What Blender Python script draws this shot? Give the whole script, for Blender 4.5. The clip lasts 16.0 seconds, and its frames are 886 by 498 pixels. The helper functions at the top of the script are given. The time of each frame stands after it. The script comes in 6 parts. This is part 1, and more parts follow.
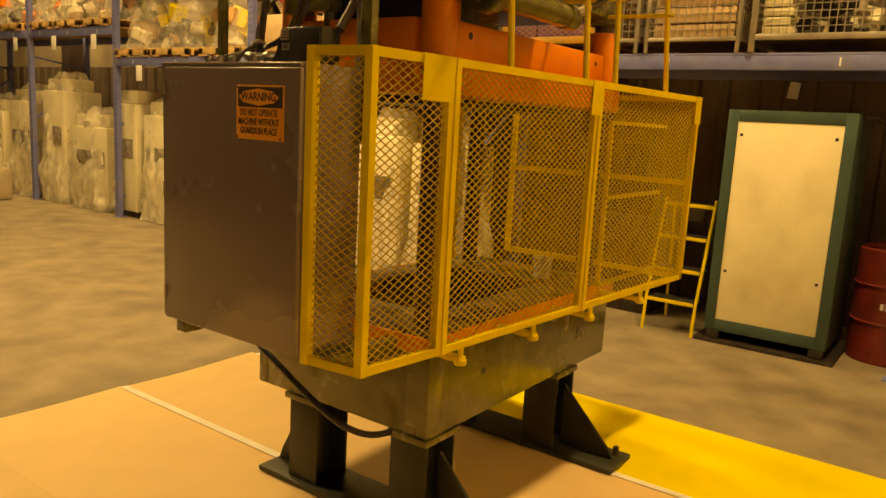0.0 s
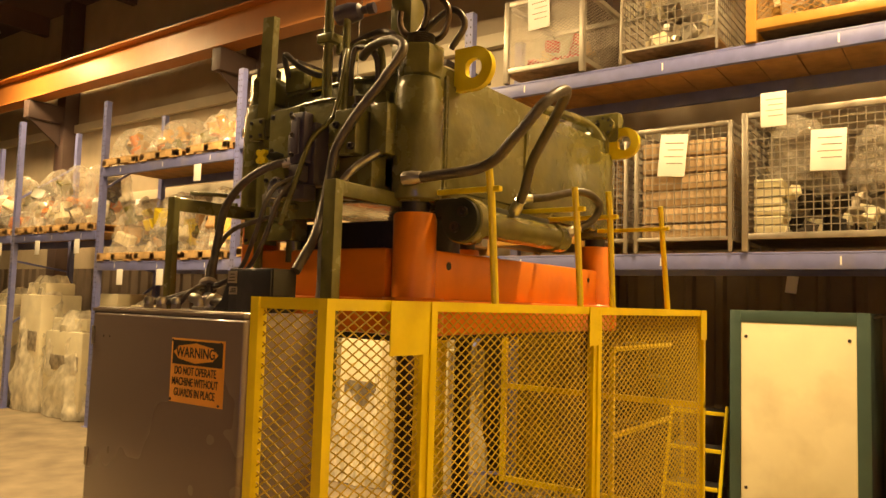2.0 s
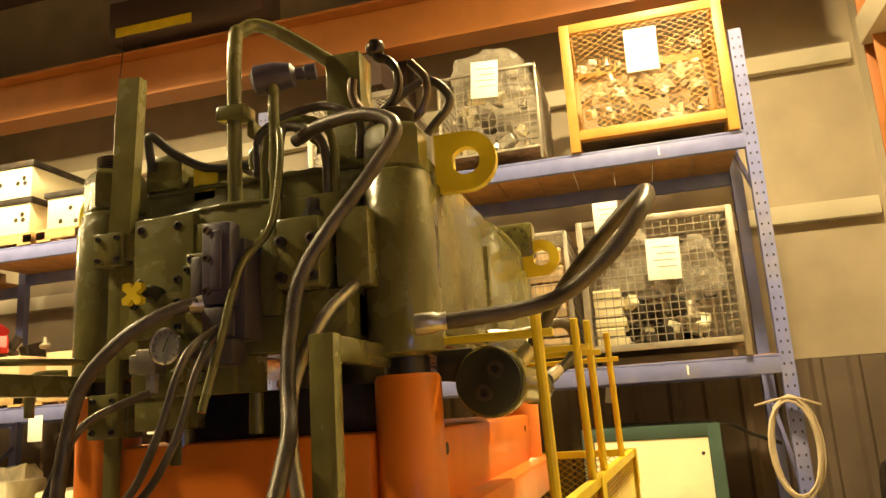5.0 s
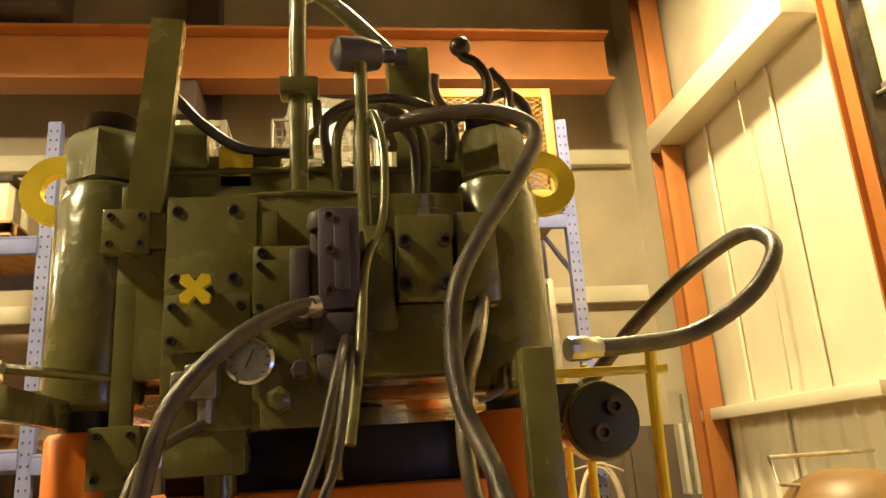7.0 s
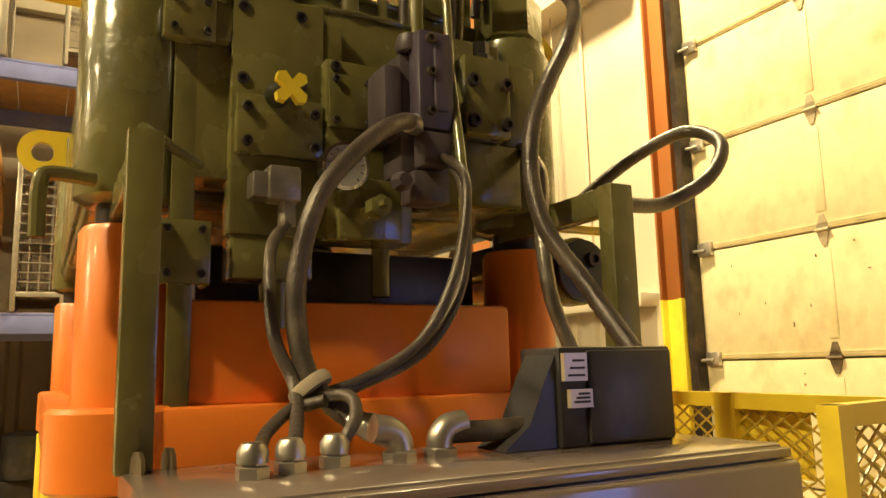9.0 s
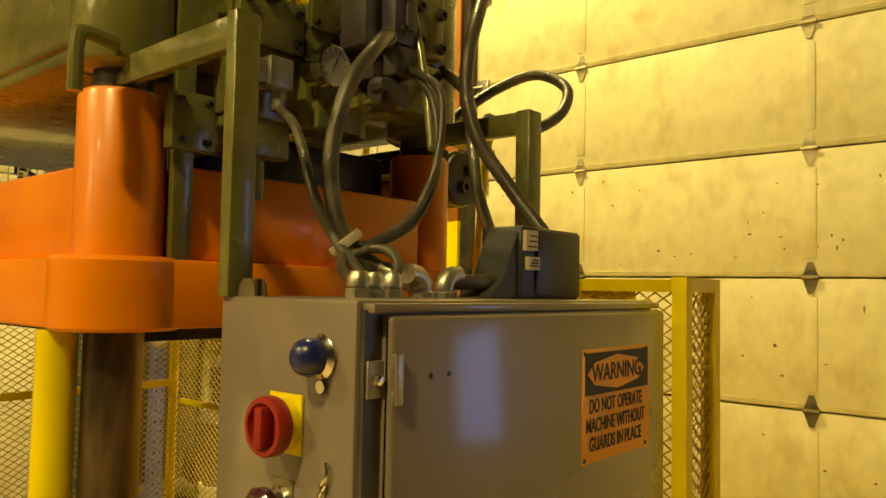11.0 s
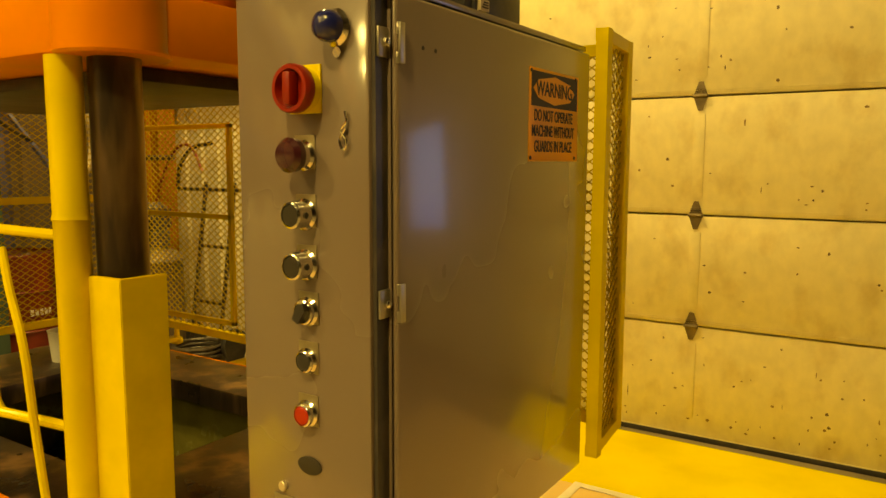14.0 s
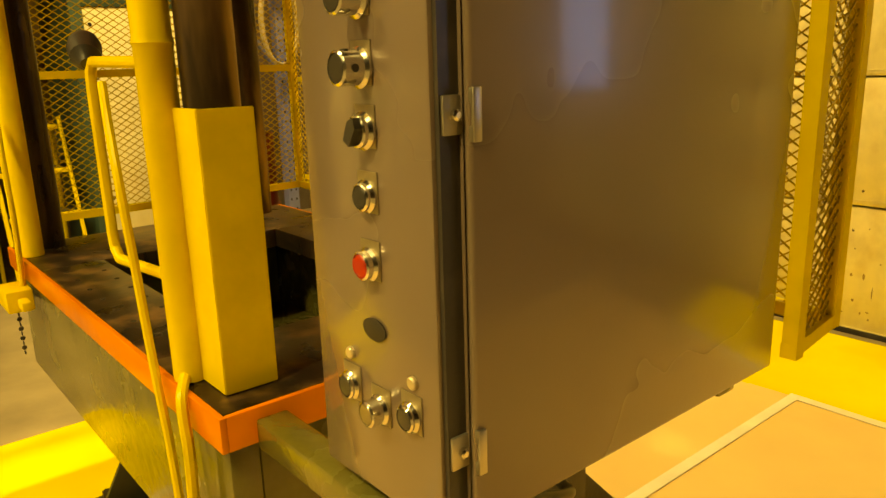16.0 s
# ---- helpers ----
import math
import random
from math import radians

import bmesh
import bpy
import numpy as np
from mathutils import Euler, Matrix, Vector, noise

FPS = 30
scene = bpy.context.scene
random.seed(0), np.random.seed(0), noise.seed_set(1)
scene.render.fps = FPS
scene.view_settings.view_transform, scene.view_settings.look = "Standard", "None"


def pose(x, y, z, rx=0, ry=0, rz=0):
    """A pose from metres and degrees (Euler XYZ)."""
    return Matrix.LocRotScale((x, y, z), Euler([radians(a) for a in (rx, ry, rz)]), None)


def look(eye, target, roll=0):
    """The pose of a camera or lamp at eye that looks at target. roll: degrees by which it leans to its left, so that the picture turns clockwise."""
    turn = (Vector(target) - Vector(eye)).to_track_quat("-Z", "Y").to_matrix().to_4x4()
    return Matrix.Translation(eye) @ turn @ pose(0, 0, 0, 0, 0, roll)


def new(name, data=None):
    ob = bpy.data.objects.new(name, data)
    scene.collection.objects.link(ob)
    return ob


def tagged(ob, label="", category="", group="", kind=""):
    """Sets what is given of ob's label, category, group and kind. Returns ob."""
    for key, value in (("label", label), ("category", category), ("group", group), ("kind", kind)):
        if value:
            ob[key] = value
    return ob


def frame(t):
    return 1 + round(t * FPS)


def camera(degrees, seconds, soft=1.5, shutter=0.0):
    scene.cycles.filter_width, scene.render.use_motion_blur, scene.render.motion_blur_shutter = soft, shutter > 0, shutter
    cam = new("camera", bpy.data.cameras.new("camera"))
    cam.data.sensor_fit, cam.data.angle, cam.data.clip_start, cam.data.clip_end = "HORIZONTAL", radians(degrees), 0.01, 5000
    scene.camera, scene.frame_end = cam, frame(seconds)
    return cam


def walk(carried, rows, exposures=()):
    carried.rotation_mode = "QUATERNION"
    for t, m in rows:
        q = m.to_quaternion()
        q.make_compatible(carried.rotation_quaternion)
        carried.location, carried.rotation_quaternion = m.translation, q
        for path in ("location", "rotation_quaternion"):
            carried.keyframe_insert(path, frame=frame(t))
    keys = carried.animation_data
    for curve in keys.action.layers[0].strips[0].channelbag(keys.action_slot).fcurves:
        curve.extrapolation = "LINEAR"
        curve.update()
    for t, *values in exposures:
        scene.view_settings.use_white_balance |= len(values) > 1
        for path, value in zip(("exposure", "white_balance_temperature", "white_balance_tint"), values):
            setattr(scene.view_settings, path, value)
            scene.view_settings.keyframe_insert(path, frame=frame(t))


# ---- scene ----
cam = camera(61.5, 16.0)
PATH = [
    (0, (-1.998, -1.846, 1.689), (-0.396, -0.697, 1.353), 3.2),
    (0.5, (-1.998, -1.848, 1.746), (-0.382, -0.699, 1.483), 2.3),
    (1, (-1.908, -1.794, 1.794), (-0.278, -0.649, 1.606), 1.3),
    (1.5, (-1.73, -1.684, 1.847), (-0.091, -0.538, 1.839), 1.3),
    (2, (-1.62, -1.626, 1.901), (0.001, -0.463, 2.047), 1.7),
    (2.5, (-1.571, -1.535, 1.942), (0.028, -0.359, 2.191), 3.3),
    (3, (-1.507, -1.295, 2.015), (0.113, -0.163, 2.327), 2.9),
    (3.5, (-1.44, -1.124, 2.074), (0.286, -0.172, 2.419), 0.3),
    (4, (-1.331, -0.951, 2.098), (0.465, -0.146, 2.453), -1.4),
    (4.5, (-1.226, -0.774, 2.118), (0.623, -0.124, 2.512), -2.7),
    (5, (-1.223, -0.57, 2.124), (0.67, -0.084, 2.547), -3.8),
    (5.2, (-1.242, -0.46, 2.139), (0.673, -0.076, 2.573), -4.2),
    (7.3, (-1.054, 0.367, 2.095), (0.841, 0.026, 2.636), -3.5),
    (7.5, (-1.067, 0.433, 2.082), (0.825, 0.037, 2.594), -3.4),
    (8, (-1.106, 0.62, 2.049), (0.772, 0.051, 2.436), -3.6),
    (8.5, (-1.04, 0.754, 2.015), (0.795, 0.035, 2.355), -1.9),
    (9, (-0.933, 0.868, 1.968), (0.8, -0.081, 2.28), -1.4),
    (9.2, (-0.897, 0.902, 1.965), (0.803, -0.11, 2.257), -0.7),
    (11.3, (-0.891, 1.414, 1.837), (0.339, -0.161, 1.918), 1.4),
    (11.5, (-0.883, 1.431, 1.812), (0.309, -0.173, 1.876), 1.7),
    (12, (-0.885, 1.496, 1.768), (0.268, -0.138, 1.758), 1.6),
    (12.5, (-0.879, 1.527, 1.729), (0.242, -0.127, 1.651), 1.2),
    (13, (-0.887, 1.552, 1.692), (0.202, -0.121, 1.563), 1.1),
    (13.5, (-0.916, 1.599, 1.643), (0.156, -0.079, 1.456), 0.8),
    (14, (-0.946, 1.647, 1.59), (0.129, -0.023, 1.359), 0.2),
    (14.5, (-0.943, 1.651, 1.522), (0.194, 0.035, 1.21), -0.0),
    (15, (-0.922, 1.532, 1.466), (0.328, 0.017, 1.087), -0.7),
    (15.5, (-0.916, 1.375, 1.455), (0.504, 0.035, 1.019), -1.5),
    (16, (-0.895, 1.293, 1.434), (0.598, 0.057, 0.942), -1.7),
]
walk(cam, [(t, look(eye, at, roll)) for t, eye, at, roll in PATH],
     [(0.0, -0.7, 9500, 4), (1.5, -0.42, 8200, 9), (2.5, -0.12, 6500, 14), (3.5, -0.05, 6300, 14), (5.0, 0.12, 6200, 0), (7.3, 0.15, 5700, -4), (9.2, 0.08, 5700, 0), (11.3, -0.52, 8600, -28), (12.5, -0.58, 12000, -24), (14.5, -0.48, 12600, -20), (16.0, -0.26, 12400, -22)])

# ---- mesh helpers ----
ORIGIN = {}
MAT = {}
FLOOR = -0.03
OFFSET = Vector((0, 0, 0))


def stand(bm):
    """Whatever stands at floor level reaches down to the finished floor."""
    for v in bm.verts:
        if -0.01 < v.co.z < 0.036:
            v.co.z += FLOOR


def thing(name, base, label, category, group="", kind=""):
    ob = new(name)
    ob.location = base
    ob.empty_display_size = 0.05
    ORIGIN[ob.name] = Vector(base)
    return tagged(ob, label, category, group, kind)


def finish(name, bm, material, smooth=35):
    me = bpy.data.meshes.new(name)
    bmesh.ops.recalc_face_normals(bm, faces=bm.faces)
    bm.to_mesh(me)
    bm.free()
    me.materials.append(material)
    if smooth:
        me.shade_smooth()
        me.set_sharp_from_angle(angle=radians(smooth))
    return me


def part(name, bm, material, parent, label="", kind=""):
    """One mesh, given in world metres, under a thing or under a part."""
    origin = ORIGIN[parent.name]
    stand(bm)
    bmesh.ops.translate(bm, vec=OFFSET - origin, verts=bm.verts)
    ob = new(name, finish(name, bm, material))
    ob.parent = parent
    ORIGIN[ob.name] = origin
    return tagged(ob, label, "", "", kind)


def solid(name, bm, material, label="", category="", kind="", group=""):
    """A top-level thing or piece of the setting that is one mesh, with its origin at its base."""
    stand(bm)
    lo = Vector([min(v.co[i] for v in bm.verts) for i in range(3)])
    hi = Vector([max(v.co[i] for v in bm.verts) for i in range(3)])
    base = Vector(((lo.x + hi.x) / 2, (lo.y + hi.y) / 2, lo.z))
    bmesh.ops.translate(bm, vec=-base, verts=bm.verts)
    ob = new(name, finish(name, bm, material))
    ob.location = base + OFFSET
    ORIGIN[ob.name] = base
    return tagged(ob, label, category, group, kind)


def box(bm, x0, x1, y0, y1, z0, z1, bevel=0.0, m=None, seg=2):
    """An axis-aligned box, its edges rounded by bevel, put through the matrix m if there is one."""
    x0, x1 = min(x0, x1), max(x0, x1)
    y0, y1 = min(y0, y1), max(y0, y1)
    z0, z1 = min(z0, z1), max(z0, z1)
    tmp = bmesh.new()
    bmesh.ops.create_cube(tmp, size=1, matrix=Matrix.Translation(((x0 + x1) / 2, (y0 + y1) / 2, (z0 + z1) / 2)) @ Matrix.Diagonal((x1 - x0, y1 - y0, z1 - z0, 1)))
    if bevel:
        bmesh.ops.bevel(tmp, geom=tmp.edges[:], offset=min(bevel, (x1 - x0) * 0.45, (y1 - y0) * 0.45, (z1 - z0) * 0.45), segments=seg, profile=0.5, affect="EDGES")
    if m is not None:
        bmesh.ops.transform(tmp, matrix=m, verts=tmp.verts)
    merge(bm, tmp)
    return bm


def merge(bm, tmp):
    me = bpy.data.meshes.new("tmp")
    tmp.to_mesh(me)
    tmp.free()
    bm.from_mesh(me)
    bpy.data.meshes.remove(me)


def bars(bm, rows, bevel=0.0):
    for r in rows:
        box(bm, *r, bevel=bevel)
    return bm


def beam(bm, p, q, w, h, up=(0, 0, 1)):
    """A straight bar of section w by h from p to q, without rounding."""
    p, q = Vector(p), Vector(q)
    a = (q - p).normalized()
    s = a.cross(Vector(up))
    s = s.normalized() if s.length > 1e-4 else Vector((1, 0, 0))
    u = s.cross(a)
    vs = [bm.verts.new(c + s * i * w / 2 + u * j * h / 2) for c in (p, q) for i, j in ((-1, -1), (1, -1), (1, 1), (-1, 1))]
    for f in ((3, 2, 1, 0), (4, 5, 6, 7), (0, 1, 5, 4), (1, 2, 6, 5), (2, 3, 7, 6), (3, 0, 4, 7)):
        bm.faces.new([vs[i] for i in f])
    return bm


def smooth_path(points, steps=6):
    """A Catmull-Rom line through the points."""
    p = [Vector(v) for v in points]
    if len(p) < 3:
        return p
    p = [p[0] * 2 - p[1]] + p + [p[-1] * 2 - p[-2]]
    out = []
    for i in range(1, len(p) - 2):
        for k in range(steps):
            t = k / steps
            a, b, c, d = p[i - 1], p[i], p[i + 1], p[i + 2]
            out.append(0.5 * (2 * b + (c - a) * t + (2 * a - 5 * b + 4 * c - d) * t * t + (3 * b - a - 3 * c + d) * t ** 3))
    return out + [p[-2]]


def tube(bm, points, r, seg=10, steps=6, curved=False, ribs=0.0):
    """A round bar, pipe or hose swept along the points; ribs gives a wound hose its ridges."""
    line = smooth_path(points, steps) if curved else [Vector(v) for v in points]
    rings, side = [], None
    for i, c in enumerate(line):
        a = (line[min(i + 1, len(line) - 1)] - line[max(i - 1, 0)]).normalized()
        if side is None:
            side = a.orthogonal().normalized()
        side = (side - a * side.dot(a)).normalized()
        up = a.cross(side)
        rr = r[i * (len(r) - 1) // max(1, len(line) - 1)] if isinstance(r, (list, tuple)) else r
        if ribs and i % 2:
            rr -= ribs
        rings.append([bm.verts.new(c + (side * math.cos(k * math.tau / seg) + up * math.sin(k * math.tau / seg)) * rr) for k in range(seg)])
    for a, b in zip(rings, rings[1:]):
        for k in range(seg):
            bm.faces.new((a[k], a[(k + 1) % seg], b[(k + 1) % seg], b[k]))
    bm.faces.new(rings[0][::-1])
    bm.faces.new(rings[-1])
    return bm


def lathe(bm, at, profile, seg=24, axis=(0, 0, 1)):
    """A turned shape: (radius, height) pairs spun round an axis."""
    turn = Vector((0, 0, 1)).rotation_difference(Vector(axis)).to_matrix()
    rings = []
    for r, h in profile:
        rings.append([bm.verts.new(Vector(at) + turn @ Vector((r * math.cos(k * math.tau / seg), r * math.sin(k * math.tau / seg), h))) for k in range(seg)] if r > 1e-5 else [bm.verts.new(Vector(at) + turn @ Vector((0, 0, h)))])
    for a, b in zip(rings, rings[1:]):
        for k in range(seg):
            j = (k + 1) % seg
            if len(a) > 1 and len(b) > 1:
                bm.faces.new((a[k], a[j], b[j], b[k]))
            elif len(a) > 1:
                bm.faces.new((a[k], a[j], b[0]))
            elif len(b) > 1:
                bm.faces.new((a[0], b[j], b[k]))
    for ring, flip in ((rings[0], True), (rings[-1], False)):
        if len(ring) > 1:
            bm.faces.new(ring[::-1] if flip else ring)
    return bm


def rod(bm, p, q, r, seg=16):
    return tube(bm, [p, q], r, seg)


def disc(bm, p, axis, r, h, seg=24, bevel=0.0):
    """A short cylinder from p along axis, with a rounded far edge."""
    b = min(bevel, r * 0.4, h * 0.4)
    return lathe(bm, p, [(r, 0), (r, h - b), (r - b, h)] if b else [(r, 0), (r, h)], seg, axis)


def ball(bm, c, radii, sub=2):
    bmesh.ops.create_icosphere(bm, subdivisions=sub, radius=1, matrix=Matrix.Translation(c) @ Matrix.Diagonal((*radii, 1)))
    return bm


def prism(bm, outline, z0, z1, m=None):
    """An outline in x, y pulled up from z0 to z1, put through the matrix m."""
    m = m or Matrix()
    lo = [bm.verts.new(m @ Vector((x, y, z0))) for x, y in outline]
    hi = [bm.verts.new(m @ Vector((x, y, z1))) for x, y in outline]
    n = len(outline)
    bm.faces.new(lo[::-1])
    bm.faces.new(hi)
    for i in range(n):
        bm.faces.new((lo[i], lo[(i + 1) % n], hi[(i + 1) % n], hi[i]))
    return bm


def draped(bm, x0, x1, y0, y1, z0, z1, seed, taper=0.75, rough=0.06, n=14):
    """A loose, creased plastic cover over something: a lumpy, tapering closed shape."""
    rng = random.Random(seed)
    off = Vector((rng.random() * 50, rng.random() * 50, rng.random() * 50))
    cx, cy = (x0 + x1) / 2, (y0 + y1) / 2
    rows = []
    for j in range(n + 1):
        v = j / n
        k = 1 - (1 - taper) * v ** 1.3
        if v > 0.82:
            k *= 1 - 0.45 * ((v - 0.82) / 0.18) ** 2
        ring = []
        for i in range(28):
            a = i * math.tau / 28
            c, s = math.cos(a), math.sin(a)
            f = 1 / max(abs(c), abs(s)) ** 0.75
            p = Vector((cx + c * f * (x1 - x0) / 2 * k, cy + s * f * (y1 - y0) / 2 * k, z0 + (z1 - z0) * v))
            w = noise.noise(Vector((p.x * 7, p.y * 7, p.z * 1.6)) + off) + 0.6 * noise.noise(p * 13 + off)
            p += Vector((c, s, 0.5 * (v > 0.5))) * w * rough
            p.z = max(p.z, z0)
            ring.append(bm.verts.new(p))
        rows.append(ring)
    for a, b in zip(rows, rows[1:]):
        for i in range(28):
            bm.faces.new((a[i], a[(i + 1) % 28], b[(i + 1) % 28], b[i]))
    bm.faces.new(rows[0][::-1])
    bm.faces.new(rows[-1])
    return bm


def lattice(bm, o, u, v, w, h, du, dv, t, d):
    """A diamond mesh of flat strands on the rectangle w by h from o along u and v."""
    o, u, v = Vector(o), Vector(u), Vector(v)
    n = u.cross(v)
    k = dv / du
    for sgn in (1, -1):
        span = w * k
        c = -span if sgn > 0 else 0.0
        end = h if sgn > 0 else h + span
        while c < end:
            pts = []
            a0 = 0.0
            a1 = w
            if sgn > 0:
                a0, a1 = max(0.0, -c / k), min(w, (h - c) / k)
            else:
                a0, a1 = max(0.0, (c - h) / k), min(w, c / k)
            if a1 - a0 > 0.004:
                p = o + u * a0 + v * (c + sgn * k * a0) + n * (sgn * d * 0.25)
                q = o + u * a1 + v * (c + sgn * k * a1) + n * (sgn * d * 0.25)
                beam(bm, p, q, t, d, up=n)
            c += dv
    return bm


def grid_wires(bm, o, u, v, w, h, nu, nv, r):
    """A welded wire grid on the rectangle w by h from o along u and v."""
    o, u, v = Vector(o), Vector(u), Vector(v)
    n = u.cross(v)
    for i in range(nu + 1):
        p = o + u * (w * i / nu)
        beam(bm, p, p + v * h, r * 2, r * 2, up=n)
    for j in range(nv + 1):
        p = o + v * (h * j / nv) + n * r
        beam(bm, p, p + u * w, r * 2, r * 2, up=n)
    return bm


# ---- materials ----
def mat(name, color, rough=0.5, metal=0.0, vary=0.15, scale=6.0, bump=0.1, bump_scale=60.0, second=None, amount=0.4, stain_scale=2.0, coat=0.0, emit=0.0, per_object=0.0, streak=1.0):
    """Principled paint, metal or board with broad stains, fine grain and relief."""
    m = bpy.data.materials.new(name)
    m.use_nodes = True
    t, N = m.node_tree, m.node_tree.nodes
    b = N["Principled BSDF"]
    geo = N.new("ShaderNodeNewGeometry")
    mp = N.new("ShaderNodeMapping")
    mp.inputs["Scale"].default_value = (1, 1, streak)
    t.links.new(geo.outputs["Position"], mp.inputs[0])

    def nz(sc, det):
        n = N.new("ShaderNodeTexNoise")
        n.inputs["Scale"].default_value, n.inputs["Detail"].default_value = sc, det
        t.links.new(mp.outputs[0], n.inputs["Vector"])
        return n

    big, fine = nz(stain_scale, 5), nz(bump_scale, 3)
    mid = nz(scale, 4)
    hsv = N.new("ShaderNodeHueSaturation")
    mr = N.new("ShaderNodeMapRange")
    mr.inputs["From Min"].default_value, mr.inputs["From Max"].default_value = 0.3, 0.7
    mr.inputs["To Min"].default_value, mr.inputs["To Max"].default_value = 1 - vary, 1 + vary
    t.links.new(mid.outputs[0], mr.inputs[0])
    mix = N.new("ShaderNodeMix")
    mix.data_type = "RGBA"
    mix.inputs[6].default_value = (*color, 1)
    mix.inputs[7].default_value = (*(second or [c * 0.55 for c in color]), 1)
    ramp = N.new("ShaderNodeMapRange")
    ramp.inputs["From Min"].default_value, ramp.inputs["From Max"].default_value = 0.52, 0.72
    ramp.inputs["To Max"].default_value = amount
    t.links.new(big.outputs[0], ramp.inputs[0])
    t.links.new(ramp.outputs[0], mix.inputs[0])
    t.links.new(mix.outputs[2], hsv.inputs["Color"])
    val = mr.outputs[0]
    if per_object:
        oi = N.new("ShaderNodeObjectInfo")
        r2 = N.new("ShaderNodeMapRange")
        r2.inputs["To Min"].default_value, r2.inputs["To Max"].default_value = 1 - per_object, 1 + per_object
        t.links.new(oi.outputs["Random"], r2.inputs[0])
        mu = N.new("ShaderNodeMath")
        mu.operation = "MULTIPLY"
        t.links.new(val, mu.inputs[0])
        t.links.new(r2.outputs[0], mu.inputs[1])
        val = mu.outputs[0]
    t.links.new(val, hsv.inputs["Value"])
    t.links.new(hsv.outputs[0], b.inputs["Base Color"])
    rr = N.new("ShaderNodeMapRange")
    rr.inputs["To Min"].default_value, rr.inputs["To Max"].default_value = max(0.03, rough - 0.12), min(1, rough + 0.12)
    t.links.new(mid.outputs[0], rr.inputs[0])
    t.links.new(rr.outputs[0], b.inputs["Roughness"])
    b.inputs["Metallic"].default_value = metal
    b.inputs["Coat Weight"].default_value = coat
    b.inputs["Coat Roughness"].default_value = 0.1
    if bump:
        bp = N.new("ShaderNodeBump")
        bp.inputs["Strength"].default_value, bp.inputs["Distance"].default_value = bump, 0.004
        t.links.new(fine.outputs[0], bp.inputs["Height"])
        t.links.new(bp.outputs[0], b.inputs["Normal"])
    if emit:
        b.inputs["Emission Color"].default_value = (*color, 1)
        b.inputs["Emission Strength"].default_value = emit
    MAT[name] = m
    return m


def film(name, color, alpha, rough=0.15):
    """Thin clear plastic wrap: part see-through, part glossy, unevenly."""
    m = mat(name, color, rough, vary=0.1, bump=0.6, bump_scale=14, amount=0.2)
    N, t = m.node_tree.nodes, m.node_tree
    n = N.new("ShaderNodeTexNoise")
    n.inputs["Scale"].default_value, n.inputs["Detail"].default_value = 9, 4
    r = N.new("ShaderNodeMapRange")
    r.inputs["From Min"].default_value, r.inputs["From Max"].default_value = 0.35, 0.7
    r.inputs["To Min"].default_value, r.inputs["To Max"].default_value = alpha * 0.6, min(1, alpha * 1.5)
    t.links.new(n.outputs[0], r.inputs[0])
    t.links.new(r.outputs[0], N["Principled BSDF"].inputs["Alpha"])
    return m


mat("concrete", (0.26, 0.21, 0.145), 0.75, vary=0.25, scale=3, bump=0.25, bump_scale=40, second=(0.13, 0.10, 0.07), amount=0.7, stain_scale=0.8)
mat("kraft", (0.79, 0.57, 0.29), 0.7, vary=0.05, scale=2.5, bump=0.15, bump_scale=8, second=(0.55, 0.36, 0.2), amount=0.35, stain_scale=1.2, per_object=0.05)
mat("yellow_sheet", (0.9, 0.72, 0.04), 0.55, vary=0.08, scale=2, bump=0.2, bump_scale=9, second=(0.6, 0.42, 0.06), amount=0.35, stain_scale=1.5)
mat("tape", (0.85, 0.8, 0.72), 0.6, vary=0.08, bump=0.05)
mat("cabinet_grey", (0.19, 0.147, 0.128), 0.28, vary=0.03, scale=1.2, bump=0.03, bump_scale=90, second=(0.15, 0.115, 0.105), amount=0.0, stain_scale=1.5, coat=0.8)
mat("machine_green", (0.14, 0.128, 0.042), 0.25, vary=0.22, scale=9, bump=0.7, bump_scale=30, second=(0.06, 0.062, 0.025), amount=0.65, stain_scale=4, coat=0.4)
mat("orange_paint", (0.76, 0.21, 0.02), 0.34, vary=0.1, scale=5, bump=0.2, bump_scale=30, second=(0.45, 0.09, 0.015), amount=0.5, stain_scale=3, coat=0.2)
mat("safety_yellow", (0.80, 0.62, 0.025), 0.36, vary=0.1, scale=10, bump=0.15, bump_scale=70, second=(0.5, 0.36, 0.03), amount=0.4, stain_scale=5, coat=0.15)
# guard mesh: darker than the frames, the strands' shaded sides put into the colour
mat("mesh_yellow", (0.48, 0.345, 0.03), 0.45, vary=0.15, scale=10, bump=0.1, second=(0.3, 0.22, 0.04), amount=0.5, stain_scale=5)
mat("dark_steel", (0.05, 0.042, 0.038), 0.42, 0.5, vary=0.3, scale=12, bump=0.2, second=(0.12, 0.08, 0.05), amount=0.6, stain_scale=6)
mat("greasy_rod", (0.075, 0.055, 0.045), 0.3, 0.75, vary=0.5, scale=9, bump=0.1, second=(0.3, 0.19, 0.11), amount=0.8, stain_scale=9, streak=0.2)
mat("leg_paint", (0.03, 0.032, 0.02), 0.4, vary=0.25, scale=7, bump=0.2, second=(0.025, 0.025, 0.018), amount=0.5, stain_scale=4)
mat("black_plastic", (0.03, 0.028, 0.03), 0.35, vary=0.2, bump=0.1, second=(0.11, 0.09, 0.08), amount=0.5, stain_scale=9)
mat("hose", (0.075, 0.06, 0.05), 0.38, 0.15, vary=0.3, scale=20, bump=0.4, bump_scale=160, second=(0.2, 0.16, 0.11), amount=0.5, stain_scale=12)
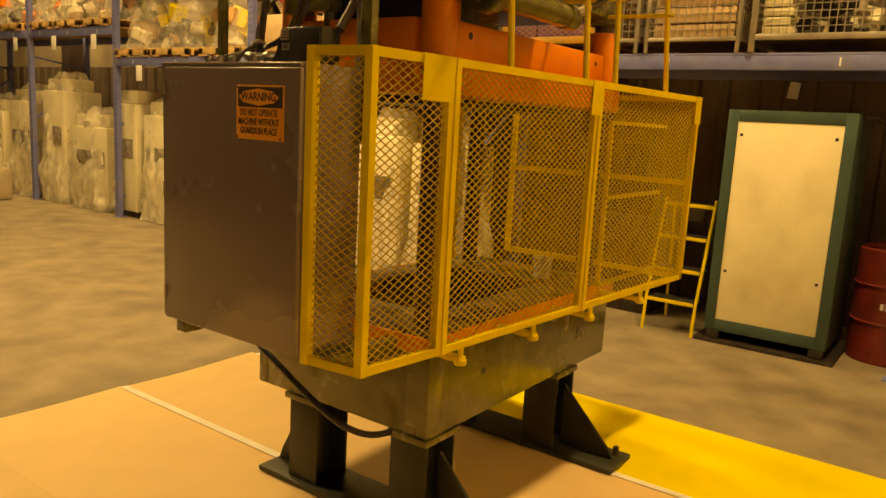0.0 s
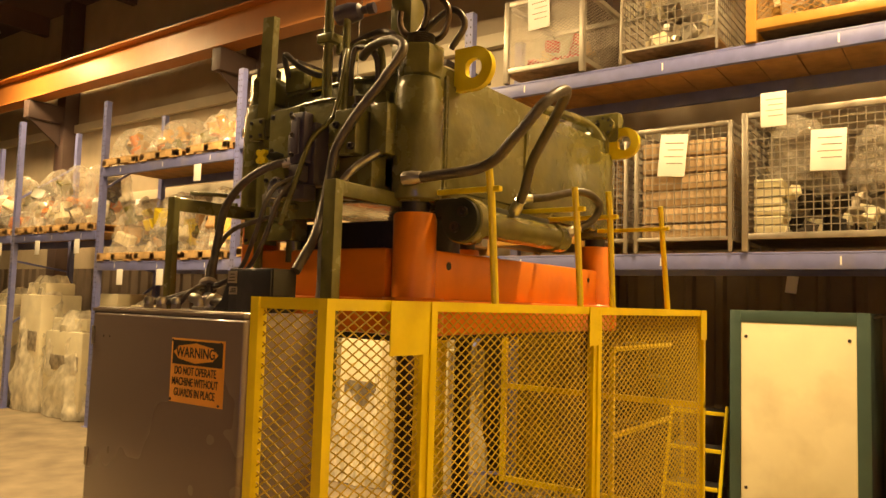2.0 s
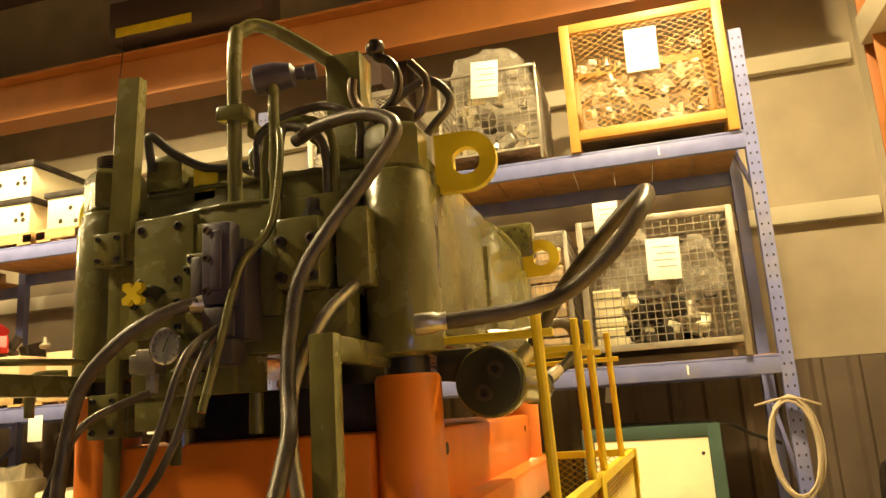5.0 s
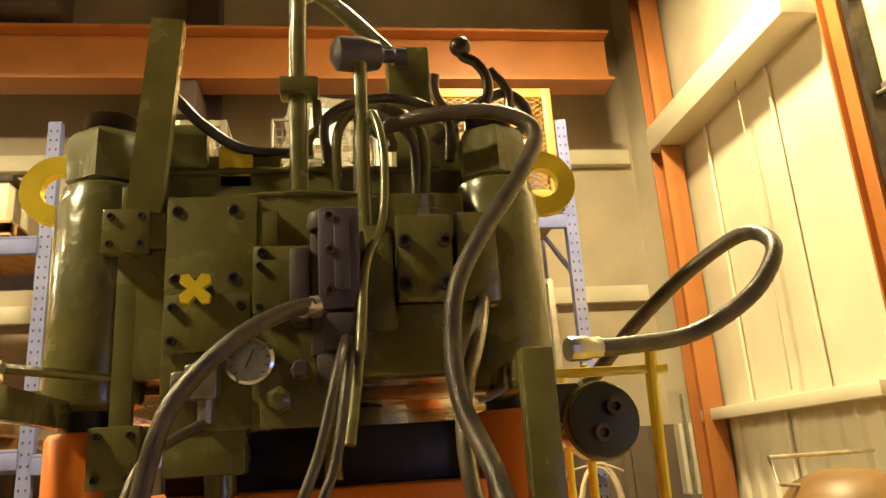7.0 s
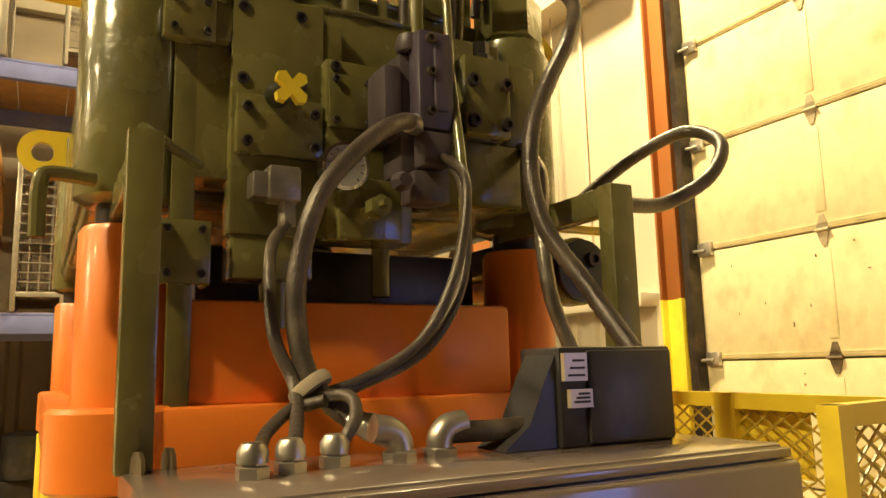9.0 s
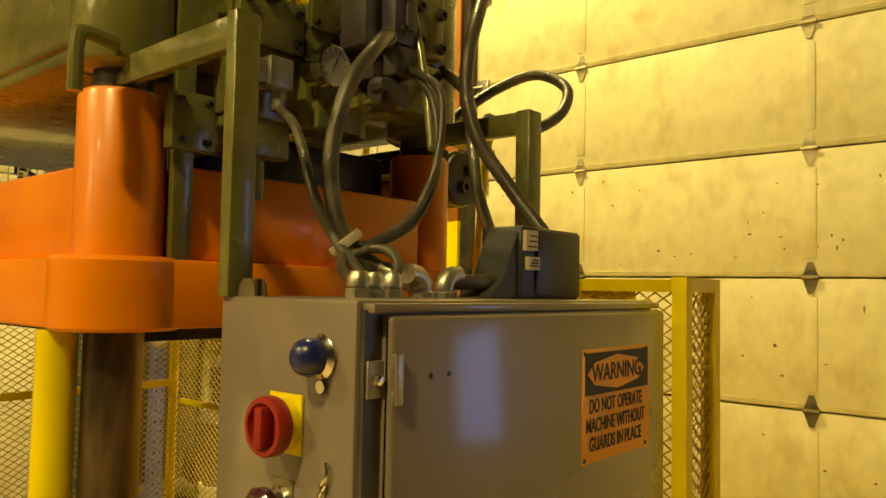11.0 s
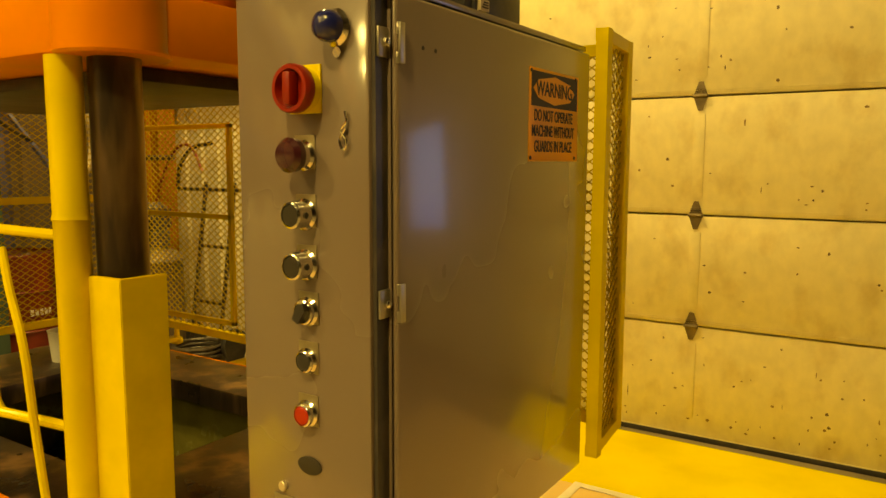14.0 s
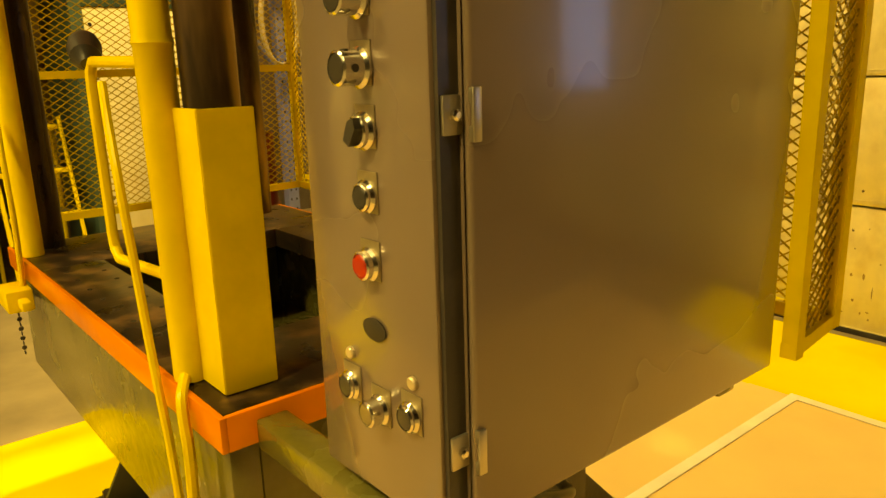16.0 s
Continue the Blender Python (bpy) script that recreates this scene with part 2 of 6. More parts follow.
mat("conduit", (0.33, 0.3, 0.26), 0.35, 0.7, vary=0.2, scale=20, bump=0.3, bump_scale=180)
mat("galvanised", (0.55, 0.52, 0.47), 0.36, 0.85, vary=0.2, scale=14, bump=0.2, second=(0.35, 0.31, 0.26), amount=0.5, stain_scale=6)
mat("chrome", (0.78, 0.76, 0.72), 0.16, 1.0, vary=0.08, bump=0.03)
mat("alu", (0.7, 0.68, 0.64), 0.35, 0.9, vary=0.1, bump=0.05)
mat("hinge_steel", (0.2, 0.155, 0.1), 0.5, 0.5, vary=0.3, scale=20, bump=0.2, second=(0.08, 0.06, 0.04), amount=0.7, stain_scale=3)
mat("valve_dark", (0.075, 0.06, 0.07), 0.45, vary=0.25, scale=12, bump=0.3, second=(0.04, 0.035, 0.035), amount=0.6, stain_scale=9)
mat("valve_blue", (0.06, 0.048, 0.08), 0.4, vary=0.2, scale=12, bump=0.25, second=(0.06, 0.05, 0.07), amount=0.6, stain_scale=9)
mat("rack_blue", (0.17, 0.19, 0.46), 0.45, vary=0.12, scale=7, bump=0.1, second=(0.26, 0.25, 0.33), amount=0.6, stain_scale=3, per_object=0.06)
mat("board", (0.45, 0.26, 0.11), 0.75, vary=0.2, scale=8, bump=0.2, second=(0.3, 0.17, 0.07), amount=0.5, stain_scale=3)
mat("pallet_wood", (0.58, 0.38, 0.17), 0.75, vary=0.25, scale=10, bump=0.3, bump_scale=40, second=(0.34, 0.2, 0.09), amount=0.5, stain_scale=4, per_object=0.12)
mat("wire", (0.45, 0.41, 0.35), 0.4, 0.7, vary=0.2, bump=0.05, second=(0.25, 0.18, 0.12), amount=0.5, stain_scale=5)
mat("basket_orange", (0.5, 0.27, 0.055), 0.45, vary=0.12, bump=0.1, second=(0.42, 0.22, 0.05), amount=0.4)
mat("scrap", (0.34, 0.30, 0.24), 0.4, 0.4, vary=0.4, scale=14, bump=0.3, second=(0.12, 0.1, 0.08), amount=0.7, stain_scale=6, per_object=0.5)
mat("carton", (0.55, 0.4, 0.24), 0.75, vary=0.1, bump=0.1, per_object=0.2)
mat("card", (0.9, 0.9, 0.88), 0.6, vary=0.03, bump=0.02)
mat("ink", (0.03, 0.025, 0.02), 0.6, vary=0.05, bump=0.0)
mat("sign_orange", (0.80, 0.36, 0.06), 0.45, vary=0.06, scale=9, bump=0.04, second=(0.6, 0.26, 0.05), amount=0.35, stain_scale=8)
mat("door_panel", (0.76, 0.68, 0.43), 0.42, vary=0.07, scale=14, bump=0.12, bump_scale=30, second=(0.5, 0.36, 0.15), amount=0.5, stain_scale=6, streak=0.75)
mat("door_mark", (0.22, 0.15, 0.07), 0.6, vary=0.3, bump=0.0, per_object=0.5)
mat("hinge_pale", (0.5, 0.43, 0.3), 0.45, 0.4, vary=0.2, scale=20, bump=0.1)
mat("legend", (0.30, 0.25, 0.17), 0.35, 0.5, vary=0.15, scale=30, bump=0.05)
mat("switch_red", (0.26, 0.012, 0.012), 0.35, vary=0.1, bump=0.03)
mat("door_seam", (0.45, 0.36, 0.2), 0.6, vary=0.2, bump=0.1)
mat("wall_liner", (0.66, 0.6, 0.47), 0.5, vary=0.1, scale=1.5, bump=0.9, bump_scale=2.2, second=(0.45, 0.4, 0.3), amount=0.5, stain_scale=0.8)
mat("wall_steel", (0.16, 0.12, 0.09), 0.6, vary=0.15, scale=3, bump=0.1, second=(0.1, 0.07, 0.06), amount=0.5)
mat("insulation", (0.44, 0.37, 0.27), 0.5, vary=0.12, scale=2, bump=1.0, bump_scale=2.5, second=(0.28, 0.22, 0.16), amount=0.5, stain_scale=0.7)
mat("crane_orange", (0.42, 0.16, 0.04), 0.45, vary=0.12, scale=3, bump=0.1, second=(0.28, 0.08, 0.02), amount=0.5, stain_scale=1.5)
mat("roof_steel", (0.10, 0.065, 0.06), 0.6, vary=0.2, scale=2, bump=0.15, second=(0.06, 0.04, 0.04), amount=0.5, stain_scale=1)
mat("teal_paint", (0.05, 0.09, 0.08), 0.4, vary=0.12, scale=6, bump=0.1, second=(0.035, 0.06, 0.055), amount=0.5, stain_scale=3)
mat("cream_panel", (0.85, 0.78, 0.55), 0.5, vary=0.05, scale=3, bump=0.05, second=(0.45, 0.36, 0.18), amount=0.35, stain_scale=2.2)
mat("cream_machine", (0.86, 0.79, 0.58), 0.5, vary=0.1, scale=5, bump=0.1, second=(0.5, 0.42, 0.26), amount=0.5, stain_scale=2.5, per_object=0.1)
mat("red_plastic", (0.42, 0.02, 0.02), 0.35, vary=0.08, bump=0.05)
mat("lens_blue", (0.012, 0.016, 0.12), 0.22, vary=0.1, bump=0.02, coat=0.5)
mat("lens_purple", (0.06, 0.012, 0.02), 0.22, vary=0.1, bump=0.02, coat=0.5)
mat("tag_plate", (0.62, 0.52, 0.38), 0.35, 0.4, vary=0.1, bump=0.03)
mat("dial", (0.86, 0.83, 0.76), 0.3, vary=0.03, bump=0.0, coat=0.5)
mat("tank_tan", (0.2, 0.115, 0.04), 0.45, vary=0.2, bump=0.1, second=(0.16, 0.08, 0.03), amount=0.7, stain_scale=4)
mat("drum_red", (0.22, 0.03, 0.025), 0.4, vary=0.2, bump=0.1)
mat("purple_bin", (0.2, 0.11, 0.32), 0.4, vary=0.12, bump=0.05)
mat("rope", (0.5, 0.42, 0.3), 0.7, vary=0.15, bump=0.3, bump_scale=200)
mat("bulb", (1.0, 0.72, 0.3), 0.3, emit=30.0, bump=0.0)
mat("tube_light", (1.0, 0.9, 0.7), 0.3, emit=4.0, bump=0.0)
film("wrap", (0.80, 0.74, 0.64), 0.26, 0.12)
film("wrap_thick", (0.92, 0.86, 0.70), 0.6, 0.2)
glass = bpy.data.materials.new("glass")
glass.use_nodes = True
gb = glass.node_tree.nodes["Principled BSDF"]
gb.inputs["Transmission Weight"].default_value, gb.inputs["Roughness"].default_value, gb.inputs["IOR"].default_value = 1.0, 0.02, 1.45
MAT["glass"] = glass

# ---- world and lights ----
world = bpy.data.worlds.new("sky")
scene.world = world
world.use_nodes = True
wn = world.node_tree
sky = wn.nodes.new("ShaderNodeTexSky")
sky.sky_type = "NISHITA"
sky.sun_disc = False
sky.sun_elevation, sky.sun_rotation = radians(40), radians(160)
wn.links.new(sky.outputs[0], wn.nodes["Background"].inputs[0])
wn.nodes["Background"].inputs[1].default_value = 0.15

sun_data = bpy.data.lights.new("sun", "SUN")
sun_data.energy, sun_data.angle, sun_data.color = 4.0, radians(0.5), (1.0, 0.95, 0.88)
sun_ob = new("sun", sun_data)
sun_ob.rotation_euler = (radians(50), 0, radians(20))

SODIUM = (1.0, 0.70, 0.33)


def high_bay(x, y, z, power, size=0.45):
    """A sodium high-bay lamp: a spun reflector round a downward disc light."""
    base = thing("high_bay_lamp", (x, y, z), "spun aluminium high-bay lamp hanging from the roof", "lamp", "high bay lamps")
    bm = bmesh.new()
    lathe(bm, (x, y, z), [(0.06, 0.42), (0.09, 0.40), (0.12, 0.25), (0.26, 0.0), (0.25, 0.0), (0.11, 0.24), (0.0, 0.26)], 24)
    part("reflector", bm, MAT["alu"], base)
    bm = bmesh.new()
    tube(bm, [(x, y, z + 0.4), (x, y, 7.6)], 0.012, 8)
    part("rod", bm, MAT["dark_steel"], base)
    bm = bmesh.new()
    ball(bm, (x, y, z + 0.12), (0.06, 0.06, 0.1), 2)
    part("bulb", bm, MAT["bulb"], base, "glowing amber bulb")
    d = bpy.data.lights.new("high_bay_light", "AREA")
    d.shape, d.size, d.energy, d.color = "DISK", size, power, SODIUM
    o = new("high_bay_light", d)
    o.location = (x, y, z - 0.02)

# ---- the building ----
DOOR_Y, BACK_X = -2.71, 5.9
bm = box(bmesh.new(), -14, 7, -3.2, 24, -0.2, 0)
solid("floor", bm, MAT["concrete"], "stained brown concrete warehouse floor", "floor", "structure")
bm = box(bmesh.new(), BACK_X, BACK_X + 0.2, -3.0, 24, 2.36, 7.6)
solid("wall_east", bm, MAT["insulation"], "insulated warehouse wall above the dado behind the racks", "wall", "structure")
ribs = [(BACK_X + 0.2, -3.0)]
for k in range(89):
    y = -2.95 + k * 0.3
    ribs += [(BACK_X, y), (BACK_X - 0.035, y + 0.03), (BACK_X - 0.035, y + 0.09), (BACK_X, y + 0.12)]
bm = prism(bmesh.new(), (ribs + [(BACK_X + 0.2, 23.9)])[::-1], 0, 2.355)
solid("wall_east_dado", bm, MAT["wall_steel"], "brown ribbed steel cladding low on the wall", "wall", "structure")
bm = box(bmesh.new(), -14.2, -14, -3.2, 24, 0, 7.6)
solid("wall_west", bm, MAT["wall_steel"], "plain brown steel warehouse wall", "wall", "structure")
bm = box(bmesh.new(), -14, 5.9, 24, 24.2, 0, 7.6)
solid("wall_north", bm, MAT["insulation"], "plain insulated warehouse wall", "wall", "structure")
bm = box(bmesh.new(), -14.2, 6.1, -3.2, 24.2, 7.6, 7.8)
for k in range(9):
    box(bm, -14, 5.85, -2 + k * 3.2, -1.86 + k * 3.2, 7.2, 7.6)
for k in range(14):
    box(bm, -13.5 + k * 1.4, -13.42 + k * 1.4, -2.7, 23.9, 7.45, 7.6)
solid("ceiling", bm, MAT["roof_steel"], "dark steel roof deck with purlins", "ceiling", "structure")

# south wall, with the sectional door's opening and a small door with a pane
bm = bmesh.new()
bars(bm, [(2.48, 5.9, -3.0, DOOR_Y - 0.06, 2.36, 7.6), (-2.2, 2.48, -3.0, DOOR_Y - 0.06, 5.3, 7.6), (-3.27, -2.2, -3.0, DOOR_Y - 0.06, 0, 7.6),
          (-14, -4.45, -3.0, DOOR_Y - 0.06, 0, 7.6), (-4.45, -3.27, -3.0, DOOR_Y - 0.06, 2.5, 7.6)])
solid("wall_south", bm, MAT["wall_liner"], "cream liner-clad wall round the loading door", "wall", "structure")
ribs = [(2.48, -3.0)]
for k in range(16):
    x = 2.5 + k * 0.21
    ribs += [(x, DOOR_Y - 0.06), (x + 0.02, DOOR_Y - 0.03), (x + 0.07, DOOR_Y - 0.03), (x + 0.09, DOOR_Y - 0.06)]
bm = prism(bmesh.new(), ribs + [(5.85, DOOR_Y - 0.06), (5.85, -3.0)], 0, 2.355)
solid("wall_south_dado", bm, MAT["wall_liner"], "ribbed cream cladding low on the wall", "wall", "structure")
for z0, z1, y1 in ((2.33, 2.42, -2.6), (4.72, 4.95, -2.5)):
    bm = box(bmesh.new(), 2.72, 4.9, DOOR_Y - 0.06, y1, z0, z1, 0.006)
    solid("trim_girt", bm, MAT["wall_liner"], "cream steel girt or painted light strip across the wall", "trim", "structure")
# the pale bar at 3.55 stands for a strip of wall that catches light
for z0 in (3.55, 5.0):
    bm = box(bmesh.new(), BACK_X - 0.1, BACK_X, -2.7, 24, z0, z0 + 0.16, 0.006)
    solid("trim_girt", bm, MAT["wall_liner"], "cream steel girt or painted light strip across the wall", "trim", "structure")


def steel_column(x, y, w, d, label, yellow_to=0.0):
    """A building column of H section; its foot may be painted yellow."""
    base = thing("steel_column", (x, y, 0), label, "column", "", "structure")
    for z0, z1, m in ((0, yellow_to, "safety_yellow"), (yellow_to, 7.6, "crane_orange")):
        if z1 - z0 < 0.1:
            continue
        for q in ((x - w / 2, x - w / 2 + 0.02, y - d / 2, y + d / 2), (x + w / 2 - 0.02, x + w / 2, y - d / 2, y + d / 2), (x - w / 2, x + w / 2, y - 0.01, y + 0.01)):
            part("flange", box(bmesh.new(), *q, z0, z1, 0.003), MAT[m], base)
    return base


steel_column(2.4625, -2.655, 0.175, 0.11, "orange H-section steel column with a yellow lower half", 2.35)
steel_column(4.84, -2.63, 0.24, 0.18, "orange H-section steel column in the corner")
for y in (1.6, 7.2, 12.8):
    base = thing("crane_bracket", (5.6, y, 4.4), "brown steel bracket carrying the crane rail beam", "bracket", "crane brackets", "structure")
    part("arm", box(bmesh.new(), 4.95, 5.88, y - 0.1, y + 0.1, 5.15, 5.48, 0.01), MAT["roof_steel"], base)
    bm = bmesh.new()
    prism(bm, [(5.0, 5.15), (5.88, 5.15), (5.88, 4.5)], -0.02, 0.02, Matrix.Translation((0, y, 0)) @ Matrix.Rotation(radians(90), 4, "X"))
    part("gusset", bm, MAT["roof_steel"], base)
    part("upright", box(bmesh.new(), 5.6, 5.88, y - 0.16, y + 0.16, 0, 7.6, 0.01), MAT["roof_steel"], base)
bm = bmesh.new()
bars(bm, [(4.95, 5.25, -2.3, 23.8, 5.5, 5.53), (5.09, 5.11, -2.3, 23.8, 5.53, 6.0), (4.95, 5.25, -2.3, 23.8, 6.0, 6.03), (5.06, 5.14, -2.3, 23.8, 6.03, 6.09)])
solid("crane_beam", bm, MAT["crane_orange"], "long orange steel crane rail beam above the racks", "beam", "structure")
base = thing("crane_carriage", (5.1, 3.6, 6.09), "dark crane end carriage with a yellow strip on the rail", "crane", "", "structure")
part("body", box(bmesh.new(), 4.9, 5.3, 2.7, 4.5, 6.16, 6.6, 0.01), MAT["roof_steel"], base)
part("stripe", box(bmesh.new(), 4.88, 4.897, 3.5, 4.4, 6.18, 6.28), MAT["safety_yellow"], base)
for y in (2.95, 4.25):
    part("wheel", lathe(bmesh.new(), (5.1, y, 6.16), [(0.07, -0.03), (0.07, 0.03)], 20, (1, 0, 0)), MAT["dark_steel"], base)
part("festoon_wire", tube(bmesh.new(), [(4.9, 4.3, 6.2), (4.85, 4.35, 5.2), (4.85, 4.35, 3.97)], 0.006, 6), MAT["dark_steel"], base)

# ---- the sectional loading door: seven leaves with recessed joints, hinges and rollers ----
door = thing("door_1", (0.1, DOOR_Y, 0), "closed cream sectional overhead door, marked and dirty", "door", "", "structure")
Z = [0.0, 0.65, 1.295, 1.965, 2.625, 3.28, 3.93, 4.6, 5.3]
for k in range(8):
    bm = box(bmesh.new(), -2.15, 2.42, DOOR_Y - 0.05, DOOR_Y, Z[k] + 0.005, Z[k + 1] - 0.005, 0.006)
    for dz in (0.018, 0.03):
        box(bm, -2.15, 2.42, DOOR_Y, DOOR_Y + 0.006, Z[k] + dz, Z[k] + dz + 0.005)
    part("panel", bm, MAT["door_panel"], door)
bm = box(bmesh.new(), -2.15, 2.42, DOOR_Y - 0.06, DOOR_Y - 0.048, 0, 5.3)
part("joint_backing", bm, MAT["door_seam"], door)
part("bottom_seal", box(bmesh.new(), -2.15, 2.42, DOOR_Y - 0.04, DOOR_Y + 0.012, 0.0, 0.03, 0.004), MAT["black_plastic"], door)
for x in (-1.2, 0.14, 1.47):
    for k in range(1, 8):
        z = Z[k]
        bm = bmesh.new()
        prism(bm, [(x - 0.04, z), (x - 0.012, z - 0.08), (x + 0.012, z - 0.08), (x + 0.04, z), (x + 0.012, z + 0.08), (x - 0.012, z + 0.08)], 0, 0.005,
              Matrix.Translation((0, DOOR_Y + 0.001, 0)) @ Matrix(((1, 0, 0, 0), (0, 0, 1, 0), (0, 1, 0, 0), (0, 0, 0, 1))))
        tube(bm, [(x - 0.04, DOOR_Y + 0.012, z), (x + 0.04, DOOR_Y + 0.012, z)], 0.009, 8)
        part("hinge", bm, MAT["hinge_steel" if k < 4 else "hinge_pale"], door, "dirty steel leaf hinge")
    for k in range(8):
        part("stile", box(bmesh.new(), x - 0.03, x + 0.03, DOOR_Y, DOOR_Y + 0.0035, Z[k] + 0.1, Z[k + 1] - 0.1, 0.001), MAT["door_panel"], door)
for k in range(1, 8):
    bm = bmesh.new()
    box(bm, 2.19, 2.29, DOOR_Y, DOOR_Y + 0.03, Z[k] - 0.03, Z[k] + 0.05, 0.004)
    tube(bm, [(2.23, DOOR_Y + 0.03, Z[k]), (2.34, DOOR_Y + 0.05, Z[k])], 0.012, 8)
    part("roller", bm, MAT["galvanised"], door)
bm = bmesh.new()
for q in ((2.305, 2.312, DOOR_Y + 0.002, DOOR_Y + 0.09), (2.312, 2.36, DOOR_Y + 0.083, DOOR_Y + 0.09), (2.353, 2.36, DOOR_Y + 0.002, DOOR_Y + 0.083)):
    box(bm, *q, 0, 5.2)
part("track", bm, MAT["dark_steel"], door)
rng = random.Random(4)
for k in range(290):
    z = 0.05 + 2.6 * rng.random() ** 2.2
    x = rng.uniform(-1.4, 2.2)
    w, h = rng.uniform(0.003, 0.011), rng.uniform(0.003, 0.010)
    if rng.random() < 0.12:
        h *= rng.uniform(2, 4)
        w *= 0.6
    if min(abs(z - q) for q in Z) < 0.06:
        continue
    bm = bmesh.new()
    prism(bm, [(x + w * math.cos(a) * rng.uniform(0.6, 1.2), z + h * math.sin(a) * rng.uniform(0.6, 1.2)) for a in [i * math.tau / 7 for i in range(7)]], 0, 0.0012,
          Matrix.Translation((0, DOOR_Y + 0.0005, 0)) @ Matrix(((1, 0, 0, 0), (0, 0, 1, 0), (0, 1, 0, 0), (0, 0, 0, 1))))
    part("scuff", bm, MAT["door_mark"], door)

base = thing("door_2", (-3.86, DOOR_Y, 0), "closed cream side door with a small pane", "door", "", "structure")
bm = bmesh.new()
bars(bm, [(-4.45, -4.31, -2.83, -2.78, 0, 2.5), (-3.39, -3.27, -2.83, -2.78, 0, 2.5), (-4.31, -3.39, -2.83, -2.78, 0, 1.29), (-4.31, -3.39, -2.83, -2.78, 2.38, 2.5)])
part("leaf", bm, MAT["cream_machine"], base)
pane = part("pane", box(bmesh.new(), -4.31, -3.39, -2.81, -2.805, 1.29, 2.38), MAT["glass"], base, "clear glass pane")
pane.visible_shadow = False
part("handle", tube(bmesh.new(), [(-3.33, -2.78, 1.0), (-3.33, -2.72, 1.0), (-3.45, -2.72, 1.0)], 0.01, 8), MAT["chrome"], base)
d = bpy.data.lights.new("window_light", "AREA")
d.shape, d.size, d.size_y, d.energy, d.color = "RECTANGLE", 0.91, 1.08, 14.0, (0.24, 0.3, 1.0)
window_light = new("window_light", d)
window_light.matrix_world = look((-3.85, -2.77, 1.835), (-3.85, 0, 1.835))
bm = box(bmesh.new(), -60, 60, -90, -3.3, -0.25, -0.06)
solid("ground", bm, MAT["concrete"], "grey yard outside the building", "ground", "structure")

# ---- paper on the floor ----
def sheet(x0, x1, y0, y1, z, material, label, seed):
    rng = random.Random(seed)
    bm = bmesh.new()
    nx, ny = 10, 40
    rows = []
    for j in range(ny + 1):
        row = []
        for i in range(nx + 1):
            u, v = i / nx, j / ny
            x, y = x0 + (x1 - x0) * u, y0 + (y1 - y0) * v
            edge = 0.012 * noise.noise(Vector((x * 2, y * 2, seed)))
            if j in (0, ny):
                y += edge * 2
            lift = max(0, 0.003 * noise.noise(Vector((x * 1.7, y * 1.7, seed + 9.0))))
            row.append(bm.verts.new((x, y, z + 0.001 + lift)))
        rows.append(row)
    for a, b in zip(rows, rows[1:]):
        for i in range(nx):
            bm.faces.new((a[i], a[i + 1], b[i + 1], b[i]))
    rim = [rows[0][i] for i in range(nx + 1)] + [r[nx] for r in rows[1:]] + rows[ny][nx - 1::-1] + [r[0] for r in rows[ny - 1:0:-1]]
    low = [bm.verts.new((v.co.x, v.co.y, 0.001)) for v in rim]
    for k in range(len(rim)):
        j = (k + 1) % len(rim)
        bm.faces.new((rim[k], low[k], low[j], rim[j]))
    bm.faces.new(low[::-1])
    return solid("paper_sheet", bm, MAT[material], label, "paper sheet", "", "sheets on the floor")


for n, (x0, x1) in enumerate(((-2.45, -1.4805), (-1.4795, -0.5005), (-0.4995, 0.424))):
    sheet(x0, x1, -1.74, 2.27, 0.004, "kraft", "brown kraft paper sheet laid flat on the concrete", n)
sheet(0.425, 1.425, -1.74, 2.25, 0.004, "kraft", "brown kraft paper sheet under the press", 5)
sheet(1.43, 2.36, -2.6, 2.2, 0.004, "yellow_sheet", "bright yellow sheet laid on the concrete", 6)
sheet(-1.35, 1.425, -2.62, -1.745, 0.004, "yellow_sheet", "bright yellow sheet by the loading door", 7)
for x0, x1, y0, y1 in ((0.402, 0.448, -1.77, 2.25), (-1.35, 0.402, -1.77, -1.722), (1.405, 1.448, -1.74, 2.2)):
    bm = box(bmesh.new(), x0, x1, y0, y1, 0.0068, 0.0105, 0.0005)
    solid("floor_tape", bm, MAT["tape"], "strip of white tape along a paper seam", "tape", "", "tape strips")

high_bay(2.4, -1.25, 6.3, 480)
high_bay(-0.9, 4.4, 6.3, 500)
high_bay(2.95, 4.65, 5.75, 330)
# unseen fill lamp, added to brighten the fronts of the stored machines
high_bay(0.3, 8.6, 6.5, 150)
high_bay(3.5, 10.4, 6.5, 280)
high_bay(4.05, 12.6, 6.5, 280)

# ---- the press ----
def bolt(x, y, z, axis, r, parent, h=0.012, name="bolt"):
    """A socket-head cap screw."""
    bm = lathe(bmesh.new(), (x, y, z), [(r, 0), (r, h), (r * 0.85, h + 0.001), (r * 0.55, h + 0.001), (r * 0.5, h * 0.4), (0, h * 0.4)], 12, axis)
    return part(name, bm, MAT["dark_steel"], parent)


PX = (0.385, 1.88)
PY = (-0.05, 0.74)
BED = 0.85
press = thing("hydraulic_press", (1.13, 0.34, 0), "four-column hydraulic press painted green and orange, standing on steel legs", "press")

